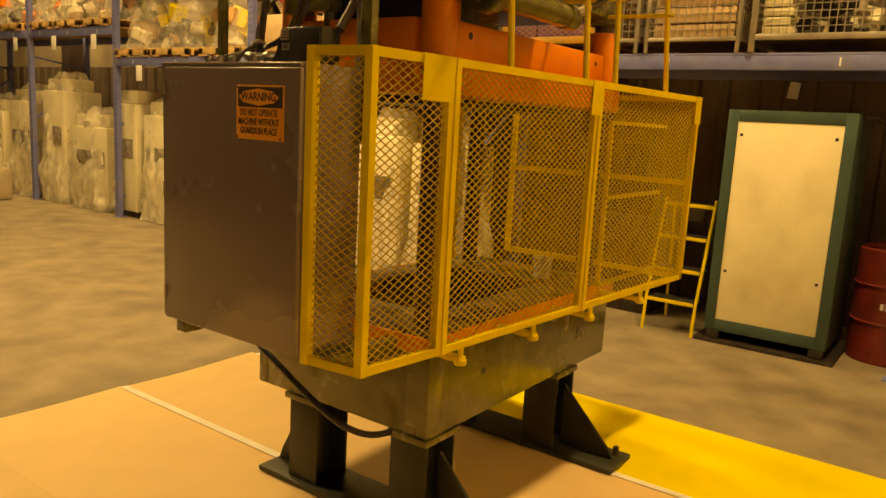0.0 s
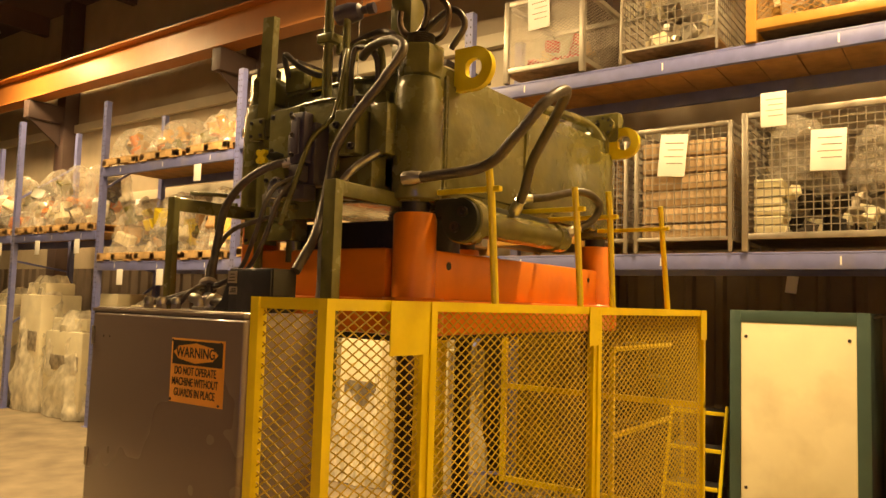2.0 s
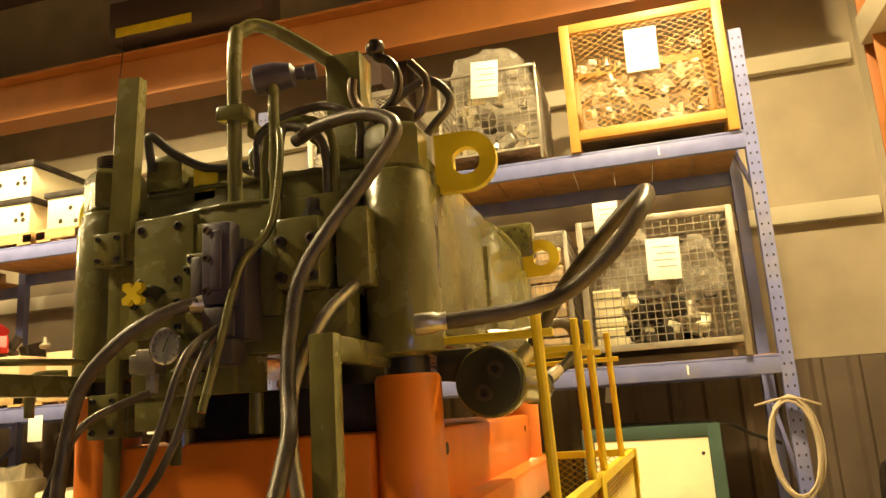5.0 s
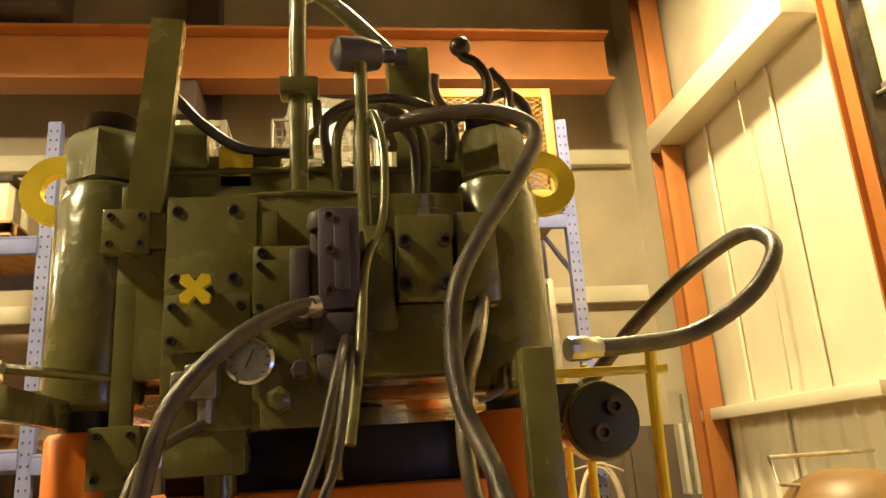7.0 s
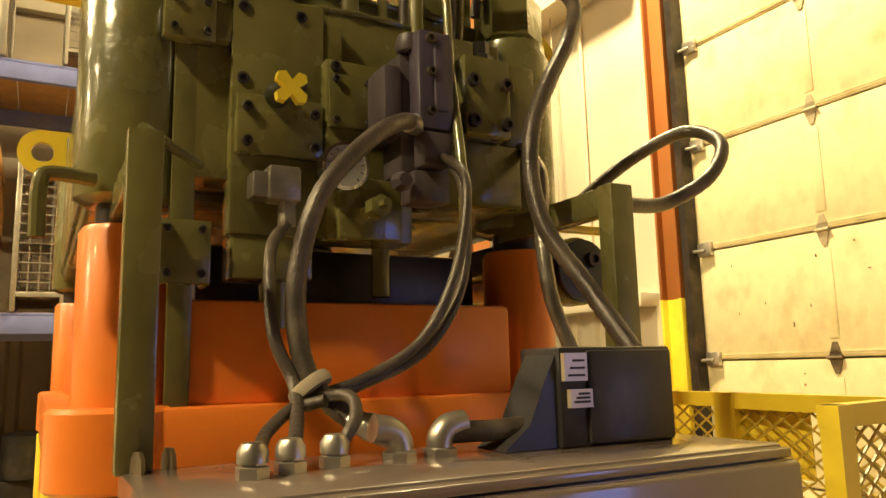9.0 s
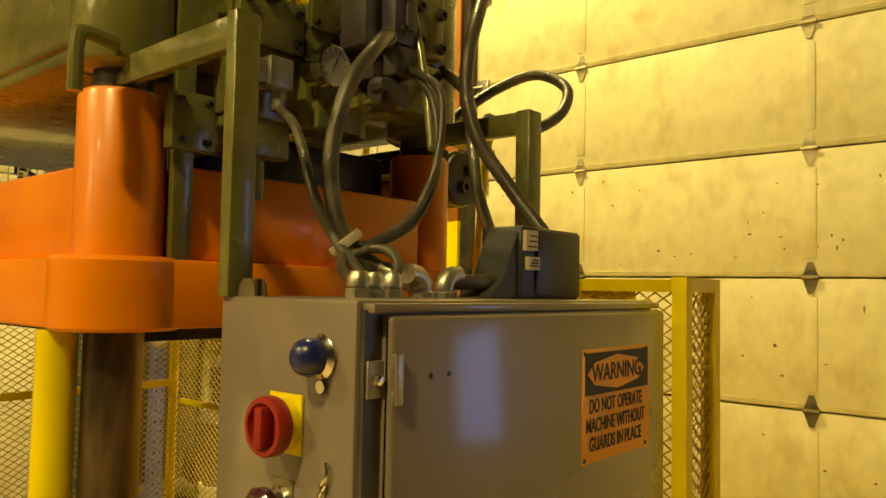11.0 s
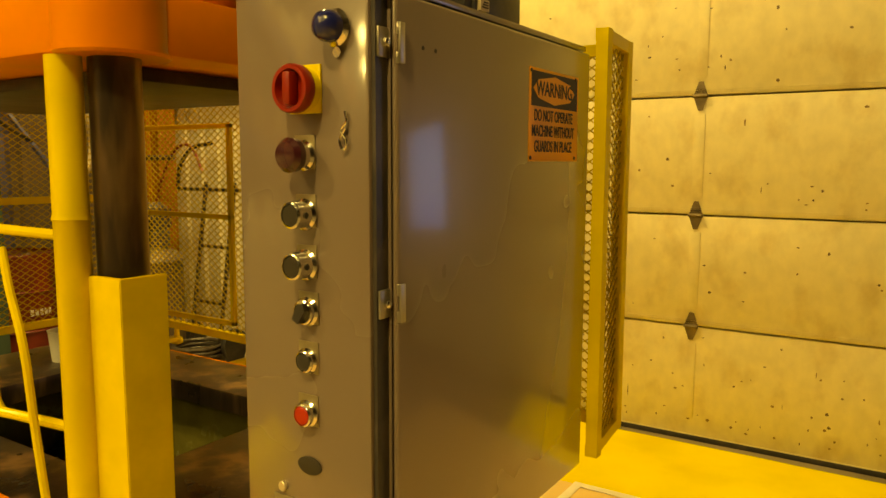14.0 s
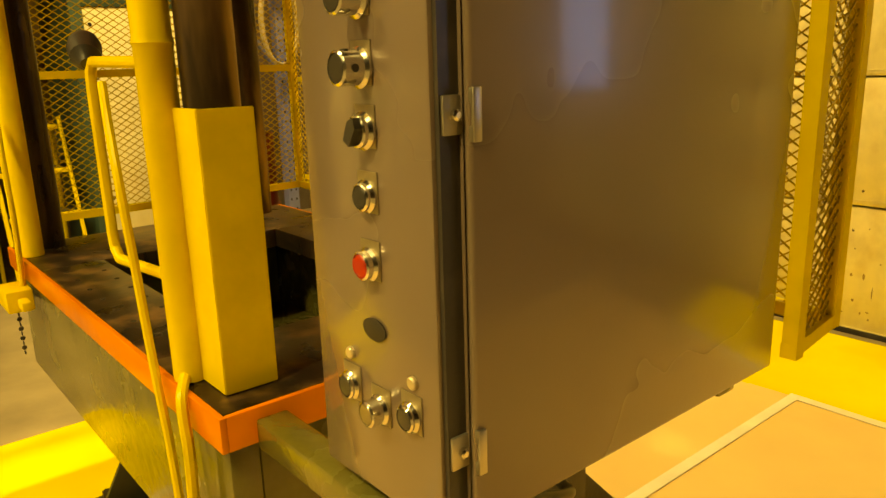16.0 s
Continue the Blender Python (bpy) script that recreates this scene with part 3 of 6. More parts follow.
# legs on two long feet
for x0 in (0.29, 1.42):
    x1 = x0 + 0.2
    foot = part("foot_rail", box(bmesh.new(), x0 - 0.03, x1 + 0.03, -0.53, 0.80, 0.0095, 0.035, 0.004), MAT["leg_paint"], press)
    for y in (-0.47, 0.75):
        disc_bm = disc(bmesh.new(), (x1 - 0.03, y, 0.035), (0, 0, 1), 0.016, 0.014, 6, 0.002)
        part("anchor_bolt", disc_bm, MAT["dark_steel"], foot)
    for y0, y1, d in ((-0.18, 0.01, -1), (0.44, 0.62, 1)):
        bm = bmesh.new()
        bars(bm, [(x0, x0 + 0.014, y0, y1, 0.035, 0.39), (x1 - 0.014, x1, y0, y1, 0.035, 0.39), (x0 + 0.014, x1 - 0.014, (y0 + y1) / 2 - 0.007, (y0 + y1) / 2 + 0.007, 0.035, 0.39)], 0.002)
        leg = part("leg", bm, MAT["leg_paint"], press)
        edge = y0 if d < 0 else y1
        bm = prism(bmesh.new(), [(edge, 0.035), (edge + d * 0.3 if d < 0 else edge + 0.17, 0.035), (edge + d * 0.27 if d < 0 else edge + 0.15, 0.06), (edge, 0.34)], -0.007, 0.007,
                   Matrix.Translation(((x0 + x1) / 2, 0, 0)) @ Matrix(((0, 0, 1, 0), (1, 0, 0, 0), (0, 1, 0, 0), (0, 0, 0, 1))))
        part("gusset", bm, MAT["leg_paint"], leg)

# bed: green box body, dark steel top with a deep opening, orange edge
for nm, q in (("bed_side", (0.28, 1.98, 0.77, 0.83, 0.42, 0.782)), ("bed_end", (0.28, 0.34, -0.12, 0.77, 0.42, 0.782)), ("bed_end", (1.92, 1.98, -0.12, 0.77, 0.42, 0.782)), ("bed_floor", (0.34, 1.92, -0.12, 0.77, 0.42, 0.45)),
              ("leg_pad", (0.27, 0.51, -0.19, 0.02, 0.39, 0.42)), ("leg_pad", (0.27, 0.51, 0.43, 0.64, 0.39, 0.42)), ("leg_pad", (1.40, 1.64, -0.19, 0.02, 0.39, 0.42)), ("leg_pad", (1.40, 1.64, 0.43, 0.64, 0.39, 0.42)), ("corner_block", (0.262, 0.36, -0.192, -0.08, 0.47, 0.78))):
    part(nm, box(bmesh.new(), *q, 0.006), MAT["machine_green"], press)
body = part("bed_side", box(bmesh.new(), 0.28, 1.98, -0.18, -0.12, 0.42, 0.782, 0.006), MAT["machine_green"], press)
for x, z in ((0.68, 0.62), (1.62, 0.62)):
    part("hole", disc(bmesh.new(), (x, -0.1795, z), (0, -1, 0), 0.016, 0.003, 16), MAT["ink"], body)
for q in ((0.262, 0.60, -0.185, 0.84), (1.56, 1.99, -0.185, 0.84), (0.60, 1.56, -0.185, 0.06), (0.60, 1.56, 0.66, 0.84)):
    plate = part("bed_plate", box(bmesh.new(), *q, 0.784, BED, 0.002), MAT["greasy_rod"], press, "greasy dark steel bed plate")
bm = bmesh.new()
bars(bm, [(0.249, 2.003, 0.84, 0.853, 0.782, BED - 0.001), (0.249, 0.262, -0.185, 0.84, 0.782, BED - 0.001), (0.249, 2.003, -0.198, -0.185, 0.782, BED - 0.001)], 0.002)
part("bed_edge", bm, MAT["orange_paint"], press, "orange edge of the bed")
rng = random.Random(2)
for k in range(14):
    part("tapped_hole", disc(bmesh.new(), (0.7 + 0.06 * k, 0.70 + 0.09 * (k % 2), BED), (0, 0, 1), 0.007, 0.0012, 10), MAT["ink"], plate)

# columns and their sleeves; the upper press stands a little off the bed's middle
OFFSET.xyz = (0.022, 0.0, 0.0)
for x in PX:
    for y in PY:
        part("column", lathe(bmesh.new(), (x, y, BED), [(0.05, 0), (0.05, 1.0)], 32), MAT["greasy_rod"], press, "greasy dark steel guide column")
        c = part("socket", lathe(bmesh.new(), (x, y, 1.80), [(0.076, 0), (0.076, 0.398), (0.07, 0.408), (0.05, 0.408), (0.05, 0.46)], 32), MAT["orange_paint"], press, "round orange column socket")
        part("neck", disc(bmesh.new(), (x, y, 2.19), (0, 0, 1), 0.052, 0.09, 24), MAT["dark_steel"], press)
bm = prism(bmesh.new(), [(0.302, 0.70), (0.314, 0.70), (0.314, 0.794), (0.415, 0.794), (0.415, 0.806), (0.302, 0.806)], BED + 0.002, 1.366)
bmesh.ops.bevel(bm, geom=bm.edges[:], offset=0.002, segments=2, affect="EDGES")
part("column_sleeve", bm, MAT["safety_yellow"], press, "square yellow sleeve round a column foot")

# crown
bm = bmesh.new()
for y in PY:
    for x in PX:
        lathe(bm, (x, y, 1.79), [(0.105, 0), (0.112, 0.006), (0.112, 0.12), (0.104, 0.128)], 32)
bars(bm, [(0.285, 1.98, -0.06, 0.75, 1.793, 1.915), (0.38, 1.89, -0.155, 0.845, 1.792, 1.914)], 0.01)
crown = part("crown_slab", bm, MAT["orange_paint"], press, "thick orange crown slab")
bm = bmesh.new()
bars(bm, [(0.315, 1.95, 0.02, 0.66, 1.91, 2.088), (0.40, 1.87, -0.09, 0.78, 1.91, 2.087)], 0.012)
part("crown_box", bm, MAT["orange_paint"], press, "orange crown box")
bm = bmesh.new()
box(bm, 0.45, 1.8, 0.05, 0.65, 1.76, 1.79, 0.004)
part("platen", bm, MAT["dark_steel"], press)
for x, r in ((0.537, 0.015), (1.72, 0.012)):
    part("hole", disc(bmesh.new(), (x, -0.0885, 2.035), (0, -1, 0), r, 0.003, 16), MAT["ink"], crown)
part("ram", disc(bmesh.new(), (0.95, 0.34, 2.088), (0, 0, 1), 0.16, 0.18, 40), MAT["black_plastic"], press)
part("cross_bar", box(bmesh.new(), 0.44, 0.6, 0.03, 0.62, 2.088, 2.2, 0.006), MAT["black_plastic"], press)

# head: box, round column housings, nuts, lifting eyes
bm = bmesh.new()
box(bm, 0.42, 1.95, -0.115, 0.80, 2.275, 2.74, 0.012)
box(bm, 0.46, 1.90, -0.125, 0.81, 2.30, 2.68, 0.01)
box(bm, 0.30, 0.5, 0.03, 0.66, 2.29, 2.64, 0.01)
head = part("head", bm, MAT["machine_green"], press, "green welded press head")
for x in PX:
    for y in PY:
        part("housing", lathe(bmesh.new(), (x, y, 2.255), [(0.07, -0.01), (0.088, 0.0), (0.09, 0.01), (0.09, 0.385), (0.082, 0.40), (0.08, 0.42), (0.074, 0.425), (0.05, 0.425)], 32), MAT["machine_green"], head)
        part("nut", lathe(bmesh.new(), (x, y, 2.68), [(0.062, 0), (0.078, 0.01), (0.078, 0.10), (0.066, 0.118), (0.045, 0.118)], 6), MAT["machine_green"], head, "large green hex nut")
        prof = [(0.05, 0)]
        for k in range(6):
            prof += [(0.05, 0.008 * k + 0.003), (0.044, 0.008 * k + 0.006)]
        part("thread", lathe(bmesh.new(), (x, y, 2.795), prof + [(0.0, 0.05)], 24), MAT["dark_steel"], head)
for x in (0.515, 1.90):
    for y0, d in ((-0.115, -1), (0.80, 1)):
        bm = bmesh.new()
        cy, cz, n = y0 + d * 0.08, 2.735, 24
        arc = [(cy + d * 0.078 * math.cos(a), cz + 0.078 * math.sin(a)) for a in [radians(-90 + 180 * i / n) for i in range(n + 1)]]
        outer = [(y0, cz - 0.078)] + arc + [(y0, cz + 0.078)]
        m = len(outer)
        inner = [(cy + 0.036 * d * math.cos(a), cz + 0.036 * math.sin(a)) for a in [radians(-155 + 310 * i / (m - 1)) for i in range(m)]]
        for side in (-0.013, 0.013):
            vo = [bm.verts.new((x + side, *p)) for p in outer]
            vi = [bm.verts.new((x + side, *p)) for p in inner]
            for k in range(m):
                j = (k + 1) % m
                bm.faces.new((vo[k], vo[j], vi[j], vi[k]))
        bm.verts.ensure_lookup_table()
        for o in (0, m):
            for k in range(m):
                j = (k + 1) % m
                bm.faces.new([bm.verts[q] for q in (o + k, o + j, 2 * m + o + j, 2 * m + o + k)])
        part("lifting_eye", bm, MAT["safety_yellow"], head, "yellow lifting eye plate")
# welded rib, flange and top pipe on the long face
bm = tube(bmesh.new(), [(1.02, -0.122, 2.62), (1.02, -0.122, 2.42), (1.10, -0.122, 2.36)], 0.016, 8, 5, True)
part("rib", bm, MAT["machine_green"], head)
bm = bmesh.new()
box(bm, 1.88, 1.96, -0.17, 0.1, 2.74, 2.9, 0.02)
lathe(bm, (1.875, -0.10, 2.82), [(0.055, 0), (0.055, -0.03), (0.03, -0.03)], 24, (1, 0, 0))
flange = part("end_flange", bm, MAT["machine_green"], head)
for k in range(8):
    a = k * math.tau / 8
    part("hole", disc(bmesh.new(), (1.844, -0.10 + 0.042 * math.cos(a), 2.82 + 0.042 * math.sin(a)), (-1, 0, 0), 0.007, 0.003, 8), MAT["ink"], flange)
bm = tube(bmesh.new(), [(1.3, -0.03, 2.80), (1.68, -0.03, 2.83), (1.80, -0.06, 2.81), (1.84, -0.1, 2.74)], 0.024, 10, 5, True)
for x in (1.32, 1.42):
    disc(bm, (x, -0.03, 2.802), (1, 0, 0.05), 0.03, 0.04, 6)
part("return_pipe", bm, MAT["machine_green"], head)

# valve manifold on the end of the head
manifold = part("manifold", bars(bmesh.new(), [(0.276, 0.33, 0.432, 0.597, 2.195, 2.628), (0.28, 0.33, 0.597, 0.63, 2.53, 2.60), (0.28, 0.33, 0.395, 0.432, 2.52, 2.60)], 0.004), MAT["machine_green"], press, "flat green manifold plate")
for y in (0.578, 0.475):
    for z in (2.60, 2.468):
        bolt(0.2775, y, z, (-1, 0, 0), 0.011, manifold, 0.004)
bm = box(bmesh.new(), 0.255, 0.275, 0.44, 0.592, 2.33, 2.435, 0.004)
cover = part("cover_plate", bm, MAT["machine_green"], manifold)
for y in (0.575, 0.457):
    for z in (2.35, 2.41):
        bolt(0.255, y, z, (-1, 0, 0), 0.009, cover, 0.008)
bm = lathe(bmesh.new(), (0.275, 0.525, 2.435), [(0.02, 0), (0.022, 0.03), (0.016, 0.04), (0.012, 0.085)], 16, (-1, 0, 0))
part("valve_stem", bm, MAT["leg_paint"], manifold)
star = []
for k in range(16):
    a = k * math.tau / 16 + math.pi / 4
    r = (0.033, 0.028, 0.012, 0.028)[k % 4]
    star.append((r * math.cos(a), r * math.sin(a)))
bm = prism(bmesh.new(), star, -0.008, 0.008, Matrix.Translation((0.182, 0.522, 2.425)) @ Matrix.Rotation(radians(90), 4, "Y"))
part("star_handle", bm, MAT["safety_yellow"], manifold, "yellow four-armed hand knob")
bm = bars(bmesh.new(), [(0.25, 0.33, 0.27, 0.437, 2.19, 2.52), (0.27, 0.33, 0.23, 0.275, 2.3, 2.5), (0.23, 0.31, 0.30, 0.42, 2.19, 2.30)], 0.004)
block = part("valve_block", bm, MAT["machine_green"], press, "green valve block")
part("small_plate", box(bmesh.new(), 0.238, 0.25, 0.35, 0.435, 2.39, 2.49, 0.003), MAT["machine_green"], block)
for y in (0.423, 0.362):
    for z in (2.402, 2.478):
        bolt(0.238, y, z, (-1, 0, 0), 0.007, block, 0.006)
bolt(0.25, 0.42, 2.506, (-1, 0, 0), 0.010, block, 0.006)
right_block = part("relief_block", box(bmesh.new(), 0.20, 0.36, 0.075, 0.178, 2.40, 2.56, 0.008), MAT["machine_green"], press, "green relief valve block")
for q in ((0.25, 0.4, -0.02, 0.06, 2.40, 2.58), (0.24, 0.4, 0.03, 0.28, 2.27, 2.40), (0.23, 0.33, 0.18, 0.235, 2.35, 2.55)):
    part("port_block", box(bmesh.new(), *q, 0.008), MAT["machine_green"], right_block)
for y in (0.09, 0.163):
    for z in (2.425, 2.505):
        bolt(0.20, y, z, (-1, 0, 0), 0.013, right_block, 0.012)
part("plug", lathe(bmesh.new(), (0.25, 0.11, 2.56), [(0.024, 0), (0.024, 0.02), (0.016, 0.025), (0.016, 0.05)], 6), MAT["dark_steel"], right_block)
part("name_plate", box(bmesh.new(), 0.30, 0.345, -0.026, -0.0205, 2.42, 2.53, 0.001), MAT["tag_plate"], right_block)
# directional valve, blue-grey
valve = part("directional_valve", box(bmesh.new(), 0.125, 0.17, 0.245, 0.315, 2.37, 2.55, 0.008), MAT["valve_blue"], press, "blue-grey solenoid valve body")
part("base_block", box(bmesh.new(), 0.17, 0.25, 0.235, 0.33, 2.30, 2.52, 0.006), MAT["valve_dark"], valve)
part("side_coil", box(bmesh.new(), 0.16, 0.24, 0.33, 0.365, 2.36, 2.49, 0.008), MAT["valve_dark"], valve)
part("rib", box(bmesh.new(), 0.115, 0.125, 0.262, 0.288, 2.40, 2.53, 0.004), MAT["valve_blue"], valve)
part("foot_block", box(bmesh.new(), 0.14, 0.2, 0.25, 0.32, 2.245, 2.30, 0.006), MAT["valve_dark"], valve)
part("terminal_box", box(bmesh.new(), 0.12, 0.165, 0.255, 0.31, 2.305, 2.365, 0.006), MAT["valve_dark"], valve)
part("end_knob", lathe(bmesh.new(), (0.17, 0.31, 2.52), [(0.022, 0), (0.026, 0.01), (0.022, 0.03), (0.01, 0.036)], 16), MAT["valve_dark"], valve)
part("coil_nut", lathe(bmesh.new(), (0.15, 0.345, 2.275), [(0.016, 0), (0.018, 0.01), (0.012, 0.03)], 8, (-1, 0, 0)), MAT["valve_dark"], valve)
for z in (2.35, 2.40, 2.47, 2.53):
    bolt(0.121, 0.245 + 0.05 * (z > 2.38), z, (-1, 0, 0), 0.009, valve, 0.008)
# pressure gauge
gauge = thing("pressure_gauge", (0.19, 0.431, 2.26), "round pressure gauge with a white dial on the manifold", "gauge")
part("case", lathe(bmesh.new(), (0.20, 0.431, 2.30), [(0.03, -0.04), (0.038, 0), (0.041, 0.002), (0.041, 0.03), (0.036, 0.032), (0.036, 0.028)], 32, (-1, 0, 0)), MAT["chrome"], gauge, "chrome gauge case")
part("dial", disc(bmesh.new(), (0.174, 0.431, 2.30), (-1, 0, 0), 0.0362, 0.002, 32), MAT["dial"], gauge, "white dial")
bm = beam(bmesh.new(), (0.1705, 0.437, 2.287), (0.1705, 0.424, 2.318), 0.0025, 0.001, (1, 0, 0))
part("needle", bm, MAT["ink"], gauge, "black needle")
bm = bmesh.new()
for k in range(11):
    a = radians(-45 + k * 27)
    c, s = math.cos(a), math.sin(a)
    beam(bm, (0.171, 0.431 + 0.027 * c, 2.30 + 0.027 * s), (0.171, 0.431 + 0.033 * c, 2.30 + 0.033 * s), 0.0016, 0.0008, (1, 0, 0))
part("scale_marks", bm, MAT["ink"], gauge, "", "stuff")
# drain fitting, plug connector
bm = lathe(bmesh.new(), (0.23, 0.381, 2.232), [(0.017, 0), (0.017, 0.02), (0.012, 0.022), (0.012, 0.06), (0.02, 0.062), (0.02, 0.09), (0.008, 0.095), (0.008, 0.115)], 6, (-1, 0, 0))
part("drain_fitting", bm, MAT["machine_green"], block)
bm = bars(bmesh.new(), [(0.22, 0.265, 0.49, 0.545, 2.245, 2.305), (0.23, 0.275, 0.53, 0.57, 2.25, 2.295)], 0.006)
tube(bm, [(0.24, 0.51, 2.25), (0.24, 0.51, 2.205)], 0.015, 10)
part("solenoid_plug", bm, MAT["conduit"], manifold, "grey solenoid plug")
low = part("lower_block", box(bmesh.new(), 0.28, 0.36, 0.45, 0.59, 2.12, 2.2, 0.006), MAT["machine_green"], press)
part("tail_pipe", tube(bmesh.new(), [(0.34, 0.50, 2.12), (0.34, 0.50, 2.04)], 0.03, 14), MAT["machine_green"], low)
part("tail_pipe", tube(bmesh.new(), [(0.33, 0.30, 2.2), (0.33, 0.30, 2.10)], 0.018, 12), MAT["machine_green"], low)


def weld(points, r, parent):
    """A lumpy weld bead thick with paint."""
    line = smooth_path(points, 14) if len(points) > 2 else [Vector(points[0]).lerp(Vector(points[1]), i / 40) for i in range(41)]
    rr = [r * (0.75 + 0.5 * noise.noise(Vector(p) * 90) ** 2 + 0.35 * (i % 3 == 0)) for i, p in enumerate(line)]
    return part("weld_bead", tube(bmesh.new(), line, rr, 8), MAT["machine_green"], parent)


weld([(0.318, 0.652, 2.30), (0.318, 0.652, 2.63)], 0.009, head)
weld([(0.318, 0.04, 2.62), (0.30, 0.34, 2.642), (0.318, 0.64, 2.62)], 0.007, head)
weld([(0.42, 0.06, 2.735), (0.42, 0.35, 2.74), (0.42, 0.66, 2.735)], 0.009, head)
weld([(0.45, -0.12, 2.30), (0.45, -0.12, 2.70)], 0.008, head)

# limit-switch bar
bm = box(bmesh.new(), 0.30, 0.318, 0.648, 0.686, 1.80, 2.66, 0.002)
rail = part("switch_bar", bm, MAT["machine_green"], press, "flat green limit-switch bar")
bm = beam(bmesh.new(), (0.29, 0.64, 2.60), (0.27, 0.606, 3.0), 0.062, 0.03, (1, 0, 0))
part("upper_bar", bm, MAT["machine_green"], rail)
for z0, z1 in ((2.52, 2.605), (2.108, 2.212)):
    bm = bars(bmesh.new(), [(0.27, 0.30, 0.625, 0.71, z0, z1), (0.30, 0.36, 0.62, 0.63, z0, z1)], 0.004)
    c = part("clamp_plate", bm, MAT["machine_green"], rail)
    for y in (0.64, 0.694):
        for z in (z0 + 0.016, z1 - 0.016):
            bolt(0.27, y, z, (-1, 0, 0), 0.007, c, 0.006)

# uprights and arms that carry the cabinet
OFFSET.xyz = (0.0, 0.0, 0.0)
for x0, x1, y0, y1, z in ((-0.004, 0.022, 0.742, 0.784, 2.262), (0.022, 0.06, -0.036, 0.014, 2.275)):
    part("upright", box(bmesh.new(), x0, x1, y0, y1, 1.855 if y0 > 0.5 else 1.6, z, 0.004), MAT["machine_green"], press, "square green upright")
    part("arm", box(bmesh.new(), -0.2, 0.249, y0 - (0.016 if y0 > 0.5 else 0), y1 + (0.004 if y0 > 0.5 else 0.01), 0.772, 0.829, 0.006), MAT["machine_green"], press, "square green arm")
    part("stay", box(bmesh.new(), x1 - 0.02, 0.40, y0 + 0.01, y1 - 0.01, z - 0.05, z, 0.004), MAT["machine_green"], press)
OFFSET.xyz = (0.022, 0.0, 0.0)
bm = tube(bmesh.new(), [(0.05, 0.76, 2.285), (0.2, 0.66, 2.285)], 0.008, 8)
tube(bm, [(0.3, 0.80, 2.27), (0.28, 0.86, 2.27), (0.27, 0.875, 2.25), (0.27, 0.875, 2.17)], 0.012, 10, 4, True)
part("drain_pipe", bm, MAT["machine_green"], press)

# upright pipes, sensor and hook on top of the head
bm = tube(bmesh.new(), [(0.34, 0.357, 2.52), (0.34, 0.357, 3.05), (0.36, 0.345, 3.13), (0.41, 0.29, 3.15), (0.50, 0.12, 3.04)], 0.019, 12, 6, True)
part("bent_pipe", bm, MAT["machine_green"], press, "bent green pipe")
bm = bars(bmesh.new(), [(0.31, 0.37, 0.315, 0.395, 2.87, 2.905), (0.35, 0.46, 0.31, 0.33, 2.83, 2.87)], 0.004)
part("pipe_clamp", bm, MAT["machine_green"], press)
bm = bars(bmesh.new(), [(0.46, 0.55, 0.06, 0.16, 2.86, 3.07), (0.46, 0.60, 0.0, 0.15, 2.74, 2.87)], 0.008)
lathe(bm, (0.5, 0.12, 3.03), [(0.024, 0), (0.024, 0.03), (0.02, 0.035)], 12, (-0.4, 0.7, 0.35))
part("filter_block", bm, MAT["machine_green"], press, "green filter block")
part("sensor_pipe", tube(bmesh.new(), [(0.30, 0.228, 2.52), (0.30, 0.228, 2.93)], 0.014, 12), MAT["machine_green"], press)
bm = lathe(bmesh.new(), (0.30, 0.275, 2.95), [(0.02, -0.01), (0.036, 0), (0.038, 0.05), (0.03, 0.09), (0.015, 0.10), (0.015, 0.12), (0.02, 0.125), (0.02, 0.15), (0.006, 0.152)], 20, (0.25, -0.97, 0.1))
part("pressure_sensor", bm, MAT["valve_blue"], press, "blue-grey pressure switch")
bm = bmesh.new()
ring = [(0.40, 0.0 + 0.062 * math.cos(radians(a)), 2.93 + 0.075 * math.sin(radians(a))) for a in range(100, 381, 20)]
tube(bm, [(0.40, 0.0, 3.03)] + ring, 0.012, 10, 3, True)
ball(bm, (0.40, -0.005, 3.03), (0.02, 0.026, 0.026), 2)
part("hook", bm, MAT["greasy_rod"], press, "rusty steel hook")
bm = tube(bmesh.new(), [(0.45, -0.08, 3.0), (0.45, -0.12, 2.94), (0.45, -0.10, 2.86), (0.45, -0.03, 2.83)], 0.011, 10, 4, True)
part("hook", bm, MAT["greasy_rod"], press, "rusty steel hook")
part("yellow_block", box(bmesh.new(), 0.42, 0.48, 0.46, 0.53, 2.70, 2.80, 0.005), MAT["safety_yellow"], press)
part("junction_box", box(bmesh.new(), 0.40, 0.52, 0.55, 0.66, 2.74, 2.84, 0.006), MAT["machine_green"], press)
part("weld_plate", box(bmesh.new(), 0.43, 1.85, 0.40, 0.6, 2.74, 2.78, 0.006), MAT["machine_green"], press)

